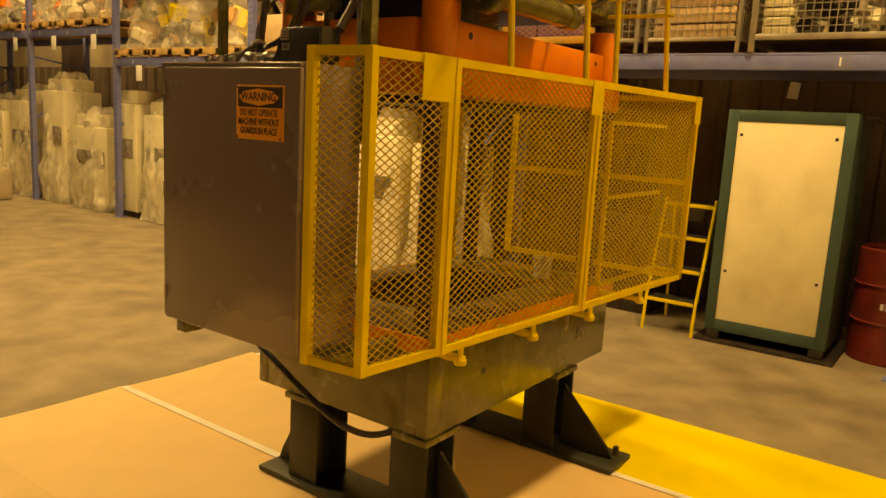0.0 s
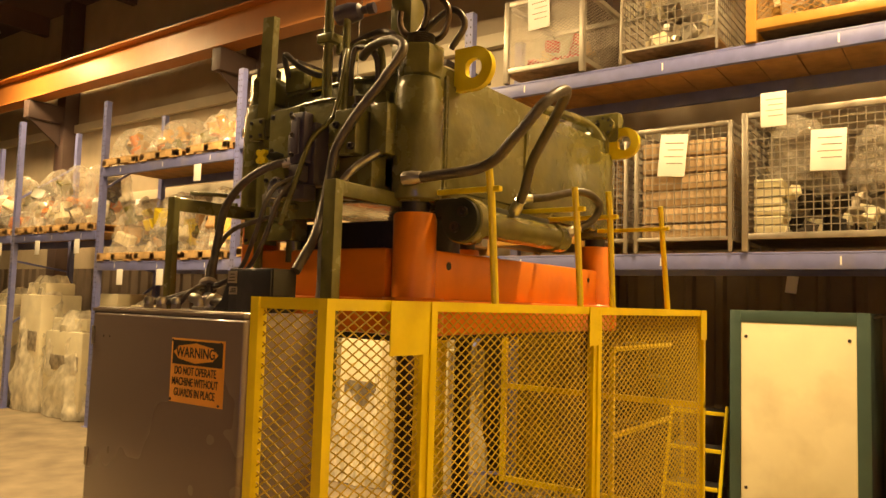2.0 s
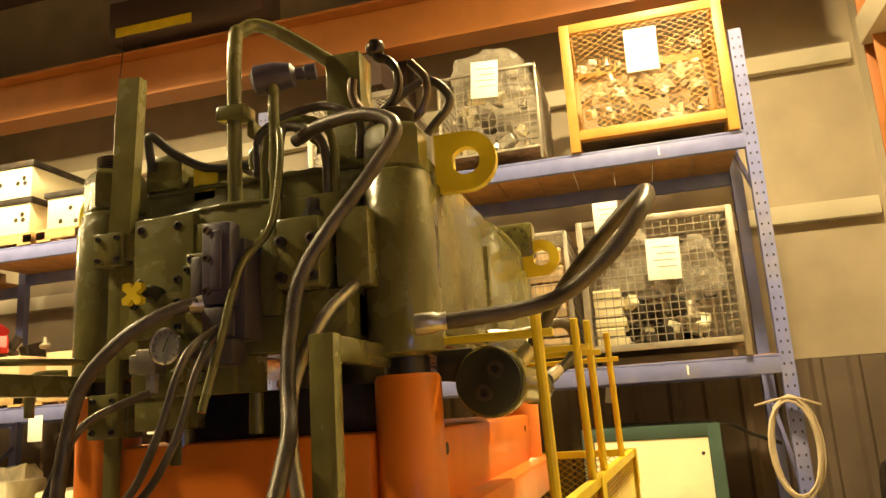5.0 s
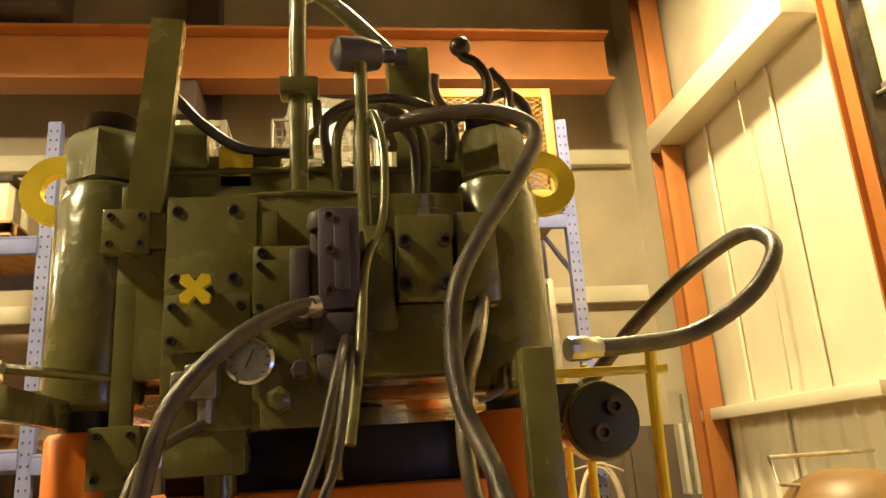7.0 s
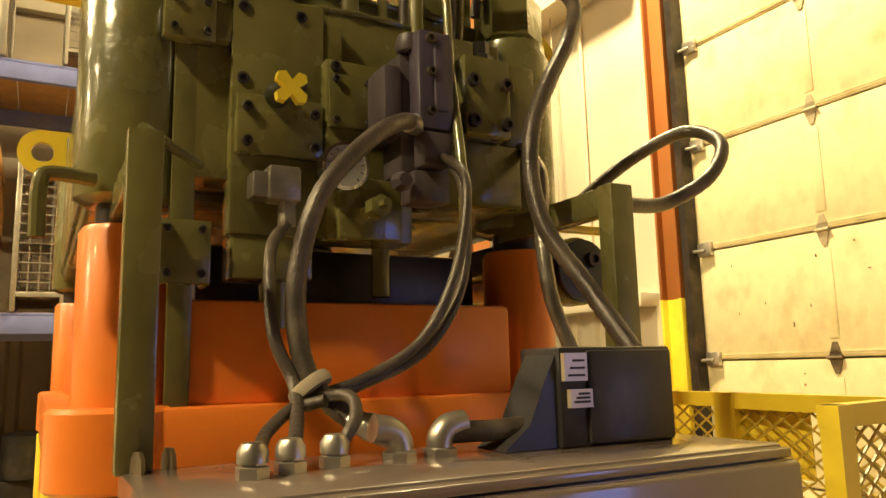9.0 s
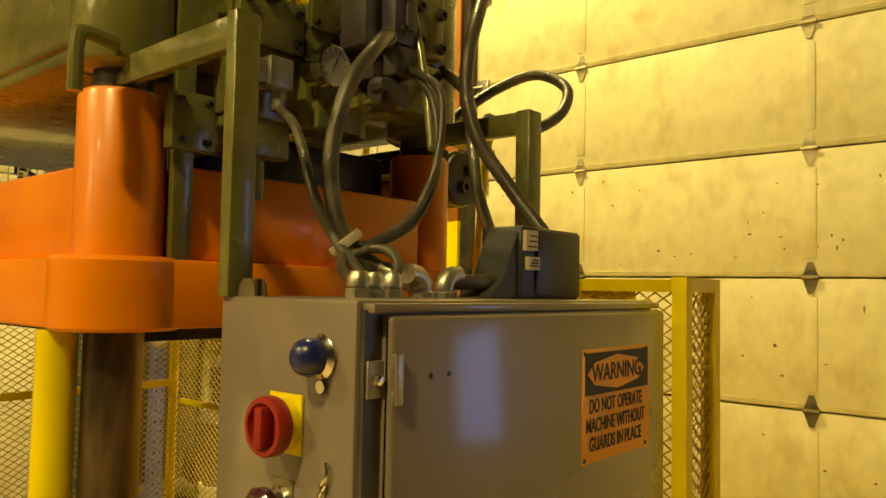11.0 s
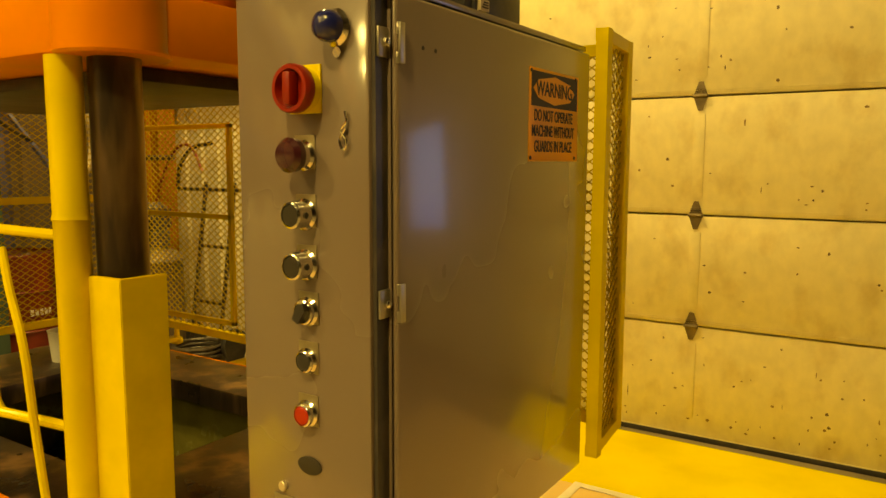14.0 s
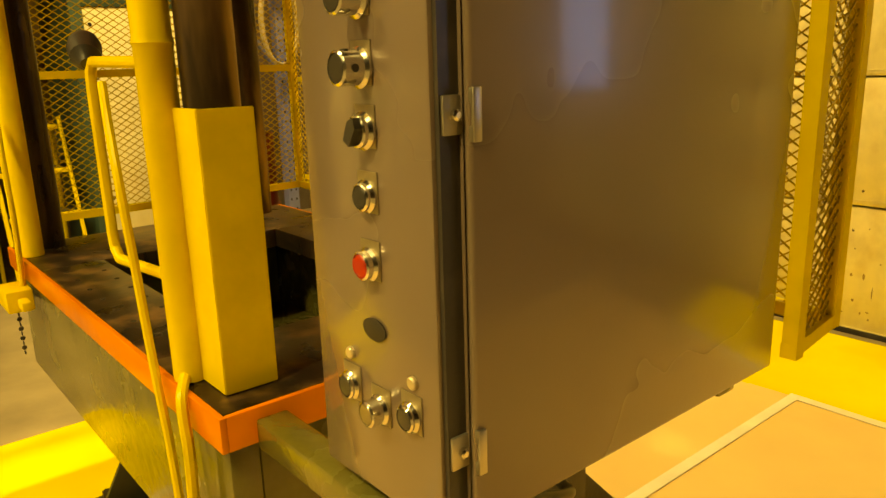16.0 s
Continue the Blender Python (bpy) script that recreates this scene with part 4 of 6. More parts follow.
# side cylinder
bm = lathe(bmesh.new(), (0.40, -0.235, 2.18), [(0.075, 0), (0.08, 0.005), (0.08, 0.05), (0.05, 0.055), (0.05, 0.64), (0.056, 0.645), (0.056, 0.72), (0.02, 0.73)], 28, (1, 0, 0))
cyl = part("side_cylinder", bm, MAT["machine_green"], press, "green side cylinder with a dark end cap")
part("end_cap", lathe(bmesh.new(), (0.40, -0.235, 2.18), [(0.072, 0), (0.072, 0.016), (0.05, 0.02), (0.0, 0.02)], 28, (-1, 0, 0)), MAT["leg_paint"], cyl)
for y, z in ((-0.255, 2.205), (-0.225, 2.155)):
    part("port", lathe(bmesh.new(), (0.38, y, z), [(0.018, 0), (0.018, 0.014), (0.01, 0.014), (0.008, 0.004), (0, 0.004)], 14, (-1, 0, 0)), MAT["dark_steel"], cyl)
part("bracket", box(bmesh.new(), 0.41, 1.1, -0.2, -0.11, 2.19, 2.26, 0.008), MAT["leg_paint"], press)


def hose(points, r, label, mat_name="hose", ends=True, steps=10, ribs=0.0, name="hose"):
    base = thing(name, points[0], label, "hose", "hoses")
    part("tube", tube(bmesh.new(), points, r, 12, steps, True, ribs), MAT[mat_name], base)
    if ends:
        for a, b in ((0, 1), (-1, -2)):
            p, q = Vector(points[a]), Vector(points[b])
            d = (q - p).normalized()
            bm = lathe(bmesh.new(), p, [(r * 1.25, -0.005), (r * 1.3, 0.0), (r * 1.3, 0.035), (r * 1.12, 0.04), (r * 1.12, 0.06)], 10, d)
            part("fitting", bm, MAT["galvanised"], base, "crimped steel fitting")
    return base


hose([(0.36, 0.2, 2.80), (0.30, 0.10, 2.805), (0.25, -0.03, 2.79), (0.22, -0.105, 2.735), (0.18, -0.06, 2.63), (0.14, 0.03, 2.50), (0.12, 0.085, 2.40), (0.11, 0.10, 2.30), (0.08, 0.095, 2.20), (0.02, 0.065, 2.10), (-0.07, 0.05, 1.985)],
     0.0165, "thick dark braided hose arching over the press head", ends=False, steps=14, ribs=0.0012)
hose([(0.22, -0.13, 2.30), (0.24, -0.24, 2.305), (0.28, -0.40, 2.33), (0.25, -0.52, 2.40), (0.28, -0.60, 2.50), (0.40, -0.61, 2.565), (0.50, -0.52, 2.51), (0.58, -0.40, 2.40), (0.66, -0.32, 2.30), (0.70, -0.26, 2.24)],
     0.0175, "thick dark hose looping out from the head to the side cylinder", steps=12, ribs=0.0008)
hose([(0.95, -0.13, 2.33), (1.02, -0.22, 2.34), (1.12, -0.33, 2.37), (1.22, -0.36, 2.33), (1.20, -0.34, 2.26), (1.10, -0.28, 2.20)], 0.016, "short dark hose curling to the side cylinder", steps=10)
hose([(0.16, 0.30, 2.385), (0.10, 0.36, 2.365), (0.05, 0.44, 2.31), (0.03, 0.52, 2.22), (0.03, 0.555, 2.11), (0.02, 0.56, 2.02), (0.0, 0.545, 1.95), (-0.04, 0.50, 1.90), (-0.075, 0.465, 1.885)], 0.0145, "grey-brown conduit hose from the valve to the cabinet", "hose", steps=12, ribs=0.0008)
hose([(0.14, 0.27, 2.33), (0.03, 0.285, 2.26), (0.0, 0.32, 2.12), (0.0, 0.38, 2.01), (0.0, 0.47, 1.955), (-0.02, 0.56, 1.93), (-0.08, 0.625, 1.90), (-0.145, 0.655, 1.875)], 0.008, "thin dark cable sagging to the cabinet top", ends=False, name="cable")
hose([(0.15, 0.262, 2.34), (0.06, 0.272, 2.25), (0.02, 0.30, 2.10), (0.01, 0.37, 1.995), (0.0, 0.48, 1.945), (-0.03, 0.56, 1.925), (-0.05, 0.545, 1.93)], 0.008, "thin dark cable sagging to the cabinet top", ends=False, name="cable")
hose([(0.24, 0.51, 2.21), (0.10, 0.575, 2.14), (0.03, 0.59, 2.02), (0.0, 0.57, 1.95), (-0.06, 0.585, 1.91), (-0.128, 0.61, 1.875)], 0.009, "thin cable from the solenoid plug to the cabinet", ends=False, name="cable")
hose([(0.0, 0.555, 1.93), (-0.06, 0.52, 1.935), (-0.10, 0.525, 1.91), (-0.112, 0.553, 1.875)], 0.008, "short cable into a gland on the cabinet", ends=False, name="cable")
hose([(-0.10, 0.395, 1.885), (-0.11, 0.33, 1.885), (-0.12, 0.262, 1.89)], 0.014, "short grey conduit between elbow and junction box", ends=False, name="conduit")
hose([(0.34, 0.01, 2.45), (0.25, 0.02, 2.40), (0.15, 0.05, 2.32), (0.10, 0.09, 2.2), (0.08, 0.09, 2.08), (0.05, 0.06, 1.95), (0.03, 0.05, 1.84)], 0.014, "slim braided hose down from the relief valve", "conduit", ends=False, steps=14, ribs=0.0008)
hose([(0.30, 0.22, 2.78), (0.28, 0.205, 2.80), (0.25, 0.19, 2.70), (0.22, 0.20, 2.55), (0.15, 0.235, 2.45), (0.10, 0.25, 2.30), (0.06, 0.27, 2.15)], 0.009, "thin green tube hanging from the manifold", "machine_green", ends=False, name="tube_line")
for k, (a, b, c) in enumerate((((0.34, 0.24, 2.55), (0.36, 0.22, 2.84), (0.36, 0.12, 2.60)), ((0.35, 0.28, 2.62), (0.37, 0.20, 2.86), (0.36, 0.10, 2.62)), ((0.35, 0.30, 2.72), (0.40, 0.16, 2.90), (0.38, 0.04, 2.74)), ((0.40, 0.34, 2.76), (0.42, 0.26, 2.87), (0.42, 0.16, 2.78)))):
    m1 = ((a[0] + b[0]) / 2 - 0.01, a[1] - 0.005, b[2] - 0.06)
    m2 = ((b[0] + c[0]) / 2 - 0.01, c[1] + 0.005, b[2] - 0.06)
    hose([a, m1, b, m2, c], 0.011, "bent green hydraulic tube on the head", "machine_green" if k % 2 else "hose", ends=False, name="tube_line")
hose([(0.40, 0.64, 2.80), (0.36, 0.62, 2.88), (0.38, 0.56, 2.83), (0.42, 0.48, 2.79), (0.45, 0.36, 2.79)], 0.012, "short black hose across the head", "black_plastic", ends=False)
hose([(0.5, -0.1, 2.82), (0.48, -0.17, 2.89), (0.47, -0.12, 2.95), (0.46, -0.02, 2.90), (0.46, 0.06, 2.82)], 0.012, "short dark hose looping by the hook", ends=False)
hose([(0.10, 0.70, 0.78), (0.07, 0.627, 0.70), (0.06, 0.48, 0.635), (0.06, 0.363, 0.575), (0.07, 0.22, 0.50), (0.09, 0.10, 0.45), (0.18, 0.03, 0.41), (0.33, -0.03, 0.415)], 0.014, "black cable hanging below the cabinet", "black_plastic", ends=False, name="cable")
bm = lathe(bmesh.new(), (-0.005, 0.55, 1.945), [(0.03, -0.008), (0.032, 0), (0.03, 0.008)], 12, (0.4, 0.5, 0.8))
solid("cable_tie", bm, MAT["rope"], "cable tie bundling the cables above the cabinet", "tie")

# ---- pipe post with a grab handle on the bed ----
OFFSET.xyz = (0.0, 0.0, 0.0)
post = thing("pipe_post", (0.475, 0.835, BED), "yellow pipe post with a grab handle beside the column", "post")
part("pipe", lathe(bmesh.new(), (0.458, 0.815, BED + 0.002), [(0.034, 0), (0.034, 0.62), (0.037, 0.625), (0.034, 0.635), (0.034, 0.938)], 20), MAT["safety_yellow"], post)
part("grab_handle", tube(bmesh.new(), [(0.475, 0.83, 1.445), (0.70, 0.85, 1.45), (0.725, 0.85, 1.43), (0.73, 0.85, 1.40), (0.73, 0.85, 1.10), (0.725, 0.85, 1.07), (0.70, 0.85, 1.05), (0.475, 0.83, 1.055)], 0.011, 10), MAT["safety_yellow"], post)
part("air_line", tube(bmesh.new(), [(0.66, 0.85, 1.41), (0.62, 0.86, 1.33), (0.55, 0.875, 1.22), (0.53, 0.872, 1.05), (0.50, 0.872, 0.88), (0.46, 0.872, 0.7), (0.44, 0.872, 0.5)], 0.009, 8, 5, True), MAT["safety_yellow"], post)
part("air_line", tube(bmesh.new(), [(0.44, 0.835, BED + 0.015), (0.38, 0.868, 0.84), (0.36, 0.872, 0.74), (0.38, 0.872, 0.55)], 0.011, 8, 5, True), MAT["safety_yellow"], post)
bm = lathe(bmesh.new(), (0.80, 0.835, 1.49), [(0.0, 0), (0.03, 0.002), (0.034, 0.02), (0.03, 0.055), (0.02, 0.065), (0.012, 0.08)], 16, (-0.75, 0.2, -0.5))
part("palm_button", bm, MAT["black_plastic"], post, "black palm button")
post2 = thing("pipe_post", (1.97, 0.835, BED), "yellow pipe post at the far bed corner", "post")
part("pipe", lathe(bmesh.new(), (1.79, 0.815, BED + 0.002), [(0.034, 0), (0.034, 0.938)], 20), MAT["safety_yellow"], post2)
part("air_line", tube(bmesh.new(), [(1.75, 0.86, 1.3), (1.70, 0.87, 1.2), (1.69, 0.87, 1.0), (1.72, 0.868, 0.86), (1.76, 0.868, 0.7)], 0.009, 8, 5, True), MAT["safety_yellow"], post2)
valve2 = thing("foot_valve", (1.78, 0.9, 0.72), "small yellow pull valve with a chain on the bed side", "valve")
part("body", bars(bmesh.new(), [(1.68, 1.82, 0.853, 0.93, 0.70, 0.77), (1.62, 1.70, 0.87, 0.9, 0.715, 0.745)], 0.006), MAT["safety_yellow"], valve2)
for k in range(9):
    bm = lathe(bmesh.new(), (1.70, 0.90, 0.69 - k * 0.016), [(0.006, -0.002), (0.008, 0), (0.006, 0.002)], 8, (1, 0, 0) if k % 2 else (0, 1, 0))
    part("link", bm, MAT["dark_steel"], valve2)

# ---- control cabinet ----
CX0, CX1, CY0, CY1, CZ0, CZ1 = -0.258, 0.02, -0.006, 0.777, 0.849, 1.858
cab = thing("control_cabinet", (-0.13, 0.39, CZ0), "grey steel control cabinet with a button panel, hung beside the press", "control cabinet")
bm = bmesh.new()
bars(bm, [(CX0 + 0.002, CX1, CY0, CY1, CZ0, CZ1)], 0.005)
box(bm, CX0 - 0.016, CX0 + 0.004, CY0 + 0.004, CY1 - 0.035, CZ0 + 0.02, CZ1 - 0.018, 0.001)
body = part("body", bm, MAT["cabinet_grey"], cab)
part("gasket", box(bmesh.new(), CX0 - 0.006, CX0 + 0.001, 0.015, CY1 - 0.006, CZ0 + 0.012, CZ1 - 0.012), MAT["black_plastic"], cab)
bm = bmesh.new()
box(bm, -0.282, CX0 - 0.006, -0.008, 0.742, CZ0 + 0.008, CZ1 - 0.02, 0.006, seg=3)
leaf = part("door", bm, MAT["cabinet_grey"], cab, "glossy grey cabinet door")
part("rain_lip", box(bmesh.new(), -0.275, CX0 + 0.01, 0.0, CY1 - 0.01, CZ1 - 0.016, CZ1 - 0.004, 0.003), MAT["cabinet_grey"], cab)
for y in (0.695, 0.66):
    part("screw_hole", disc(bmesh.new(), (-0.2822, y - 0.02, 1.765), (-1, 0, 0), 0.0035, 0.001, 8), MAT["ink"], leaf)
for z in (1.765, 1.375, 0.965):
    bm = bars(bmesh.new(), [(-0.268, -0.262, 0.736, 0.768, z - 0.022, z + 0.022), (-0.287, -0.268, 0.735, 0.741, z - 0.03, z - 0.012), (-0.287, -0.268, 0.735, 0.741, z + 0.012, z + 0.03), (-0.2875, -0.2825, 0.728, 0.741, z - 0.03, z + 0.03)], 0.0015)
    latch = part("latch", bm, MAT["galvanised"], cab, "steel door clamp")
    part("clamp_screw", bm=lathe(bmesh.new(), (-0.268, 0.752, z), [(0.007, 0), (0.007, 0.006), (0.004, 0.008)], 8, (-1, 0, 0)), material=MAT["chrome"], parent=latch)
for y0, y1 in ((0.02, 0.06), (0.70, 0.74)):
    part("mount_foot", box(bmesh.new(), -0.20, -0.02, y0 - 0.05, y1, 0.829, CZ0 + 0.001, 0.003), MAT["leg_paint"], cab)


def nameplate(x, z, s=0.042, name="legend_plate"):
    return part(name, box(bmesh.new(), x - s / 2, x + s / 2, CY1, CY1 + 0.002, z - s / 2, z + s * 0.75, 0.0005), MAT["legend"], cab, "dull legend plate")


def collar(x, z, r=0.018, h=0.018, y=CY1 + 0.002):
    return part("collar", lathe(bmesh.new(), (x, y, z), [(r * 1.15, 0), (r * 1.2, 0.004), (r, 0.008), (r, h), (r * 0.85, h + 0.002), (r * 0.8, h - 0.002)], 20, (0, 1, 0)), MAT["chrome"], cab, "chrome button collar")


def push_button(x, z, m, r=0.018, out=0.011, label=""):
    nameplate(x, z)
    c = collar(x, z, r, out)
    part("button", lathe(bmesh.new(), (x, CY1 + 0.004, z), [(r * 0.82, 0), (r * 0.82, out - 0.002), (r * 0.7, out), (0, out + 0.001)], 20, (0, 1, 0)), MAT[m], cab, label)


# lockout switch: red disc on a yellow plate
OFFSET.xyz = (0.008, 0.0, 0.0)
part("switch_plate", box(bmesh.new(), -0.174, -0.110, CY1, CY1 + 0.004, 1.664, 1.738, 0.001), MAT["safety_yellow"], cab, "yellow switch plate")
bm = lathe(bmesh.new(), (-0.142, CY1 + 0.004, 1.70), [(0.034, 0), (0.034, 0.014), (0.03, 0.016)], 28, (0, 1, 0))
part("switch_ring", bm, MAT["safety_yellow"], cab)
bm = lathe(bmesh.new(), (-0.142, CY1 + 0.018, 1.70), [(0.035, 0), (0.037, 0.004), (0.037, 0.018), (0.035, 0.021), (0.029, 0.021), (0.027, 0.008), (0, 0.008)], 32, (0, 1, 0))
box(bm, -0.150, -0.134, CY1 + 0.026, CY1 + 0.046, 1.675, 1.725, 0.004)
part("switch_knob", bm, MAT["switch_red"], cab, "red lockout rotary knob")
# blue pilot lamp
bm = lathe(bmesh.new(), (-0.205, CY1, 1.788), [(0.026, 0), (0.028, 0.004), (0.022, 0.01), (0.02, 0.016)], 20, (0, 1, 0))
part("lamp_collar", bm, MAT["chrome"], cab)
part("lamp_lens", lathe(bmesh.new(), (-0.205, CY1 + 0.012, 1.788), [(0.023, 0), (0.0235, 0.012), (0.02, 0.022), (0.011, 0.029), (0, 0.031)], 20, (0, 1, 0)), MAT["lens_blue"], cab, "dark blue pilot lens")
part("lamp_tag", lathe(bmesh.new(), (-0.208, CY1 + 0.002, 1.752), [(0.004, 0), (0.008, 0.001), (0.008, 0.003), (0.004, 0.003)], 12, (0, 1, 0)), MAT["chrome"], cab)
# mushroom, two key switches, selector, buttons
nameplate(-0.138, 1.60)
collar(-0.138, 1.60, 0.02, 0.03)
part("mushroom", lathe(bmesh.new(), (-0.138, CY1 + 0.022, 1.60), [(0.016, 0), (0.026, 0.004), (0.027, 0.016), (0.02, 0.024), (0, 0.027)], 24, (0, 1, 0)), MAT["lens_purple"], cab, "dark red mushroom button")
for z in (1.508, 1.428):
    nameplate(-0.138, z)
    c = collar(-0.138, z, 0.021, 0.034)
    part("lens", disc(bmesh.new(), (-0.138, CY1 + 0.031, z), (0, 1, 0), 0.0174, 0.0065, 20, 0.002), MAT["ink"], cab)
    for dx, dz in ((0.0215, 0.0), (0.0, 0.0215), (-0.0215, 0.0)):
        part("guard_hole", disc(bmesh.new(), (-0.138 + dx * 0.97, CY1 + 0.024, z + dz * 0.97), (dx, 0, dz), 0.005, 0.0012, 10), MAT["ink"], c)
nameplate(-0.140, 1.353)
collar(-0.140, 1.353, 0.02, 0.013)
bm = prism(bmesh.new(), [(-0.007, -0.016), (0.007, -0.016), (0.009, 0.01), (0.0, 0.02), (-0.009, 0.01)], 0, 0.014,
           Matrix.Translation((-0.140, CY1 + 0.012, 1.353)) @ Matrix.Rotation(radians(-90), 4, "X") @ Matrix.Rotation(radians(150), 4, "Z"))
part("selector", bm, MAT["black_plastic"], cab, "black selector lever")
push_button(-0.138, 1.272, "black_plastic", label="black push button")
push_button(-0.136, 1.184, "red_plastic", 0.019, 0.015, "red push button")
bm = lathe(bmesh.new(), (-0.137, CY1, 1.095), [(0.018, 0), (0.019, 0.003), (0.016, 0.004)], 24, (0, 1, 0))
bmesh.ops.scale(bm, vec=(1.35, 1, 0.8), verts=bm.verts, space=Matrix.Translation((0.137, 0, -1.095)))
part("counter_window", bm, MAT["ink"], cab, "small dark oval window")
push_button(-0.075, 0.998, "black_plastic", label="black push button")
push_button(-0.210, 0.998, "black_plastic", label="black push button")
push_button(-0.143, 0.984, "legend", 0.018, 0.024, "brass-coloured push button")
for x in (-0.075, -0.215):
    part("stud", disc(bmesh.new(), (x, CY1, 1.045), (0, 1, 0), 0.009, 0.006, 10, 0.002), MAT["tag_plate"], cab)
# cotter pin hanging on the panel
pin = part("cotter_pin", tube(bmesh.new(), [(-0.222, CY1 + 0.004, 1.665), (-0.226, CY1 + 0.006, 1.65), (-0.216, CY1 + 0.006, 1.637), (-0.226, CY1 + 0.006, 1.622), (-0.22, CY1 + 0.006, 1.608), (-0.213, CY1 + 0.006, 1.622), (-0.224, CY1 + 0.006, 1.64)], 0.0022, 6, 5, True), MAT["chrome"], cab, "steel cotter pin")

# fittings on the cabinet's top
OFFSET.xyz = (0.012, 0.006, 0.0)
for x, y in ((-0.148, 0.657), (-0.129, 0.611), (-0.112, 0.554)):
    g = thing("cable_gland", (x, y, CZ1), "steel cable gland on the cabinet's top", "cable gland", "cable glands")
    part("base", lathe(bmesh.new(), (x, y, CZ1), [(0.018, 0), (0.018, 0.012), (0.015, 0.014), (0.015, 0.022)], 6), MAT["galvanised"], g)
    part("cap", lathe(bmesh.new(), (x, y, CZ1 + 0.016), [(0.017, 0), (0.017, 0.012), (0.012, 0.02), (0.009, 0.021)], 12), MAT["galvanised"], g)
for y, d in ((0.462, 1), (0.405, -1)):
    e = thing("conduit_elbow", (-0.09, y, CZ1), "cast conduit elbow on the cabinet's top", "conduit elbow", "conduit elbows")
    part("elbow", tube(bmesh.new(), [(-0.09, y, CZ1), (-0.09, y, CZ1 + 0.02), (-0.09, y + d * 0.012, CZ1 + 0.034), (-0.09, y + d * 0.035, CZ1 + 0.038)], 0.017, 14, 5, True), MAT["galvanised"], e)
    part("ring", lathe(bmesh.new(), (-0.09, y, CZ1), [(0.022, 0), (0.022, 0.008), (0.018, 0.01)], 8), MAT["galvanised"], e)
for x, y in ((-0.03, 0.757), (-0.004, 0.72)):
    bm = prism(bmesh.new(), [(-0.014, 0), (0.014, 0), (0.012, 0.016), (0.006, 0.024), (-0.006, 0.024), (-0.012, 0.016)], 0, 0.005,
               Matrix.Translation((x, y, CZ1)) @ Matrix.Rotation(radians(90), 4, "X") @ Matrix.Rotation(radians(20), 4, "Y"))
    solid("lifting_lug", bm, MAT["hinge_steel"], "small steel lifting lug on the cabinet", "lug", "", "lifting lugs")
OFFSET.xyz = (0.0, 0.0, 0.0)
bx = thing("junction_box", (-0.10, 0.15, CZ1), "black junction box with paper labels on the cabinet's top", "junction box")
part("box", box(bmesh.new(), -0.128, -0.036, 0.055, 0.256, CZ1, 1.99, 0.004), MAT["black_plastic"], bx)
part("lid", box(bmesh.new(), -0.134, -0.128, 0.06, 0.212, CZ1 + 0.004, 1.985, 0.002), MAT["black_plastic"], bx)
for z0, z1, y0, y1 in ((1.945, 1.982, 0.215, 0.253), (1.91, 1.934, 0.208, 0.245)):
    lab = part("label", box(bmesh.new(), -0.1358, -0.128, y0, y1, z0, z1), MAT["tag_plate"], bx, "worn paper label")
    for k in range(3):
        part("print_bar", box(bmesh.new(), -0.1368, -0.1358, y0 + 0.005, y1 - 0.005 - 0.004 * k, z0 + 0.006 + k * (z1 - z0 - 0.008) / 3, z0 + 0.009 + k * (z1 - z0 - 0.008) / 3), MAT["ink"], lab)
part("boot", prism(bmesh.new(), [(0.256, 1.859), (0.256, 1.98), (0.273, 1.95), (0.301, 1.89), (0.341, 1.859)], -0.12, -0.05, Matrix(((0, 0, 1, 0), (1, 0, 0, 0), (0, 1, 0, 0), (0, 0, 0, 1)))), MAT["black_plastic"], bx, "black rubber boot")

# warning sign on the cabinet's door
def text_mesh(body, size, m, material, parent, name="lettering", bold=0.0):
    cu = bpy.data.curves.new(name, "FONT")
    cu.body, cu.size, cu.align_x, cu.align_y, cu.extrude, cu.offset = body, size, "CENTER", "CENTER", 0.0004, bold
    ob = bpy.data.objects.new(name, cu)
    scene.collection.objects.link(ob)
    me = bpy.data.meshes.new_from_object(ob.evaluated_get(bpy.context.evaluated_depsgraph_get()))
    bpy.data.objects.remove(ob)
    bm = bmesh.new()
    bm.from_mesh(me)
    bpy.data.meshes.remove(me)
    bmesh.ops.transform(bm, matrix=m, verts=bm.verts)
    return part(name, bm, material, parent)


SX = -0.2835
sign = thing("warning_sign", (SX, 0.19, 1.593), "orange and black warning sign fixed to the cabinet door", "sign")
part("plate", box(bmesh.new(), SX, SX + 0.0015, 0.062, 0.306, 1.593, 1.778, 0.0004), MAT["sign_orange"], sign)
face = Matrix.Translation((SX - 0.0012, 0, 0)) @ Matrix(((0, 0, -1, 0), (-1, 0, 0, 0), (0, 1, 0, 0), (0, 0, 0, 1)))
bm = bmesh.new()
box(bm, SX - 0.0008, SX, 0.07, 0.298, 1.703, 1.772)
part("black_field", bm, MAT["ink"], sign)
bm = prism(bmesh.new(), [(-0.292, 1.7375), (-0.268, 1.756), (-0.19, 1.7665), (-0.112, 1.756), (-0.088, 1.7375), (-0.112, 1.719), (-0.19, 1.7085), (-0.268, 1.719)], 0, 0.0007, face)
part("hexagon", bm, MAT["sign_orange"], sign)
flat = Matrix.Translation((SX - 0.0022, 0.19, 1.7375)) @ Matrix(((0, 0, -1, 0), (-1, 0, 0, 0), (0, 1, 0, 0), (0, 0, 0, 1)))
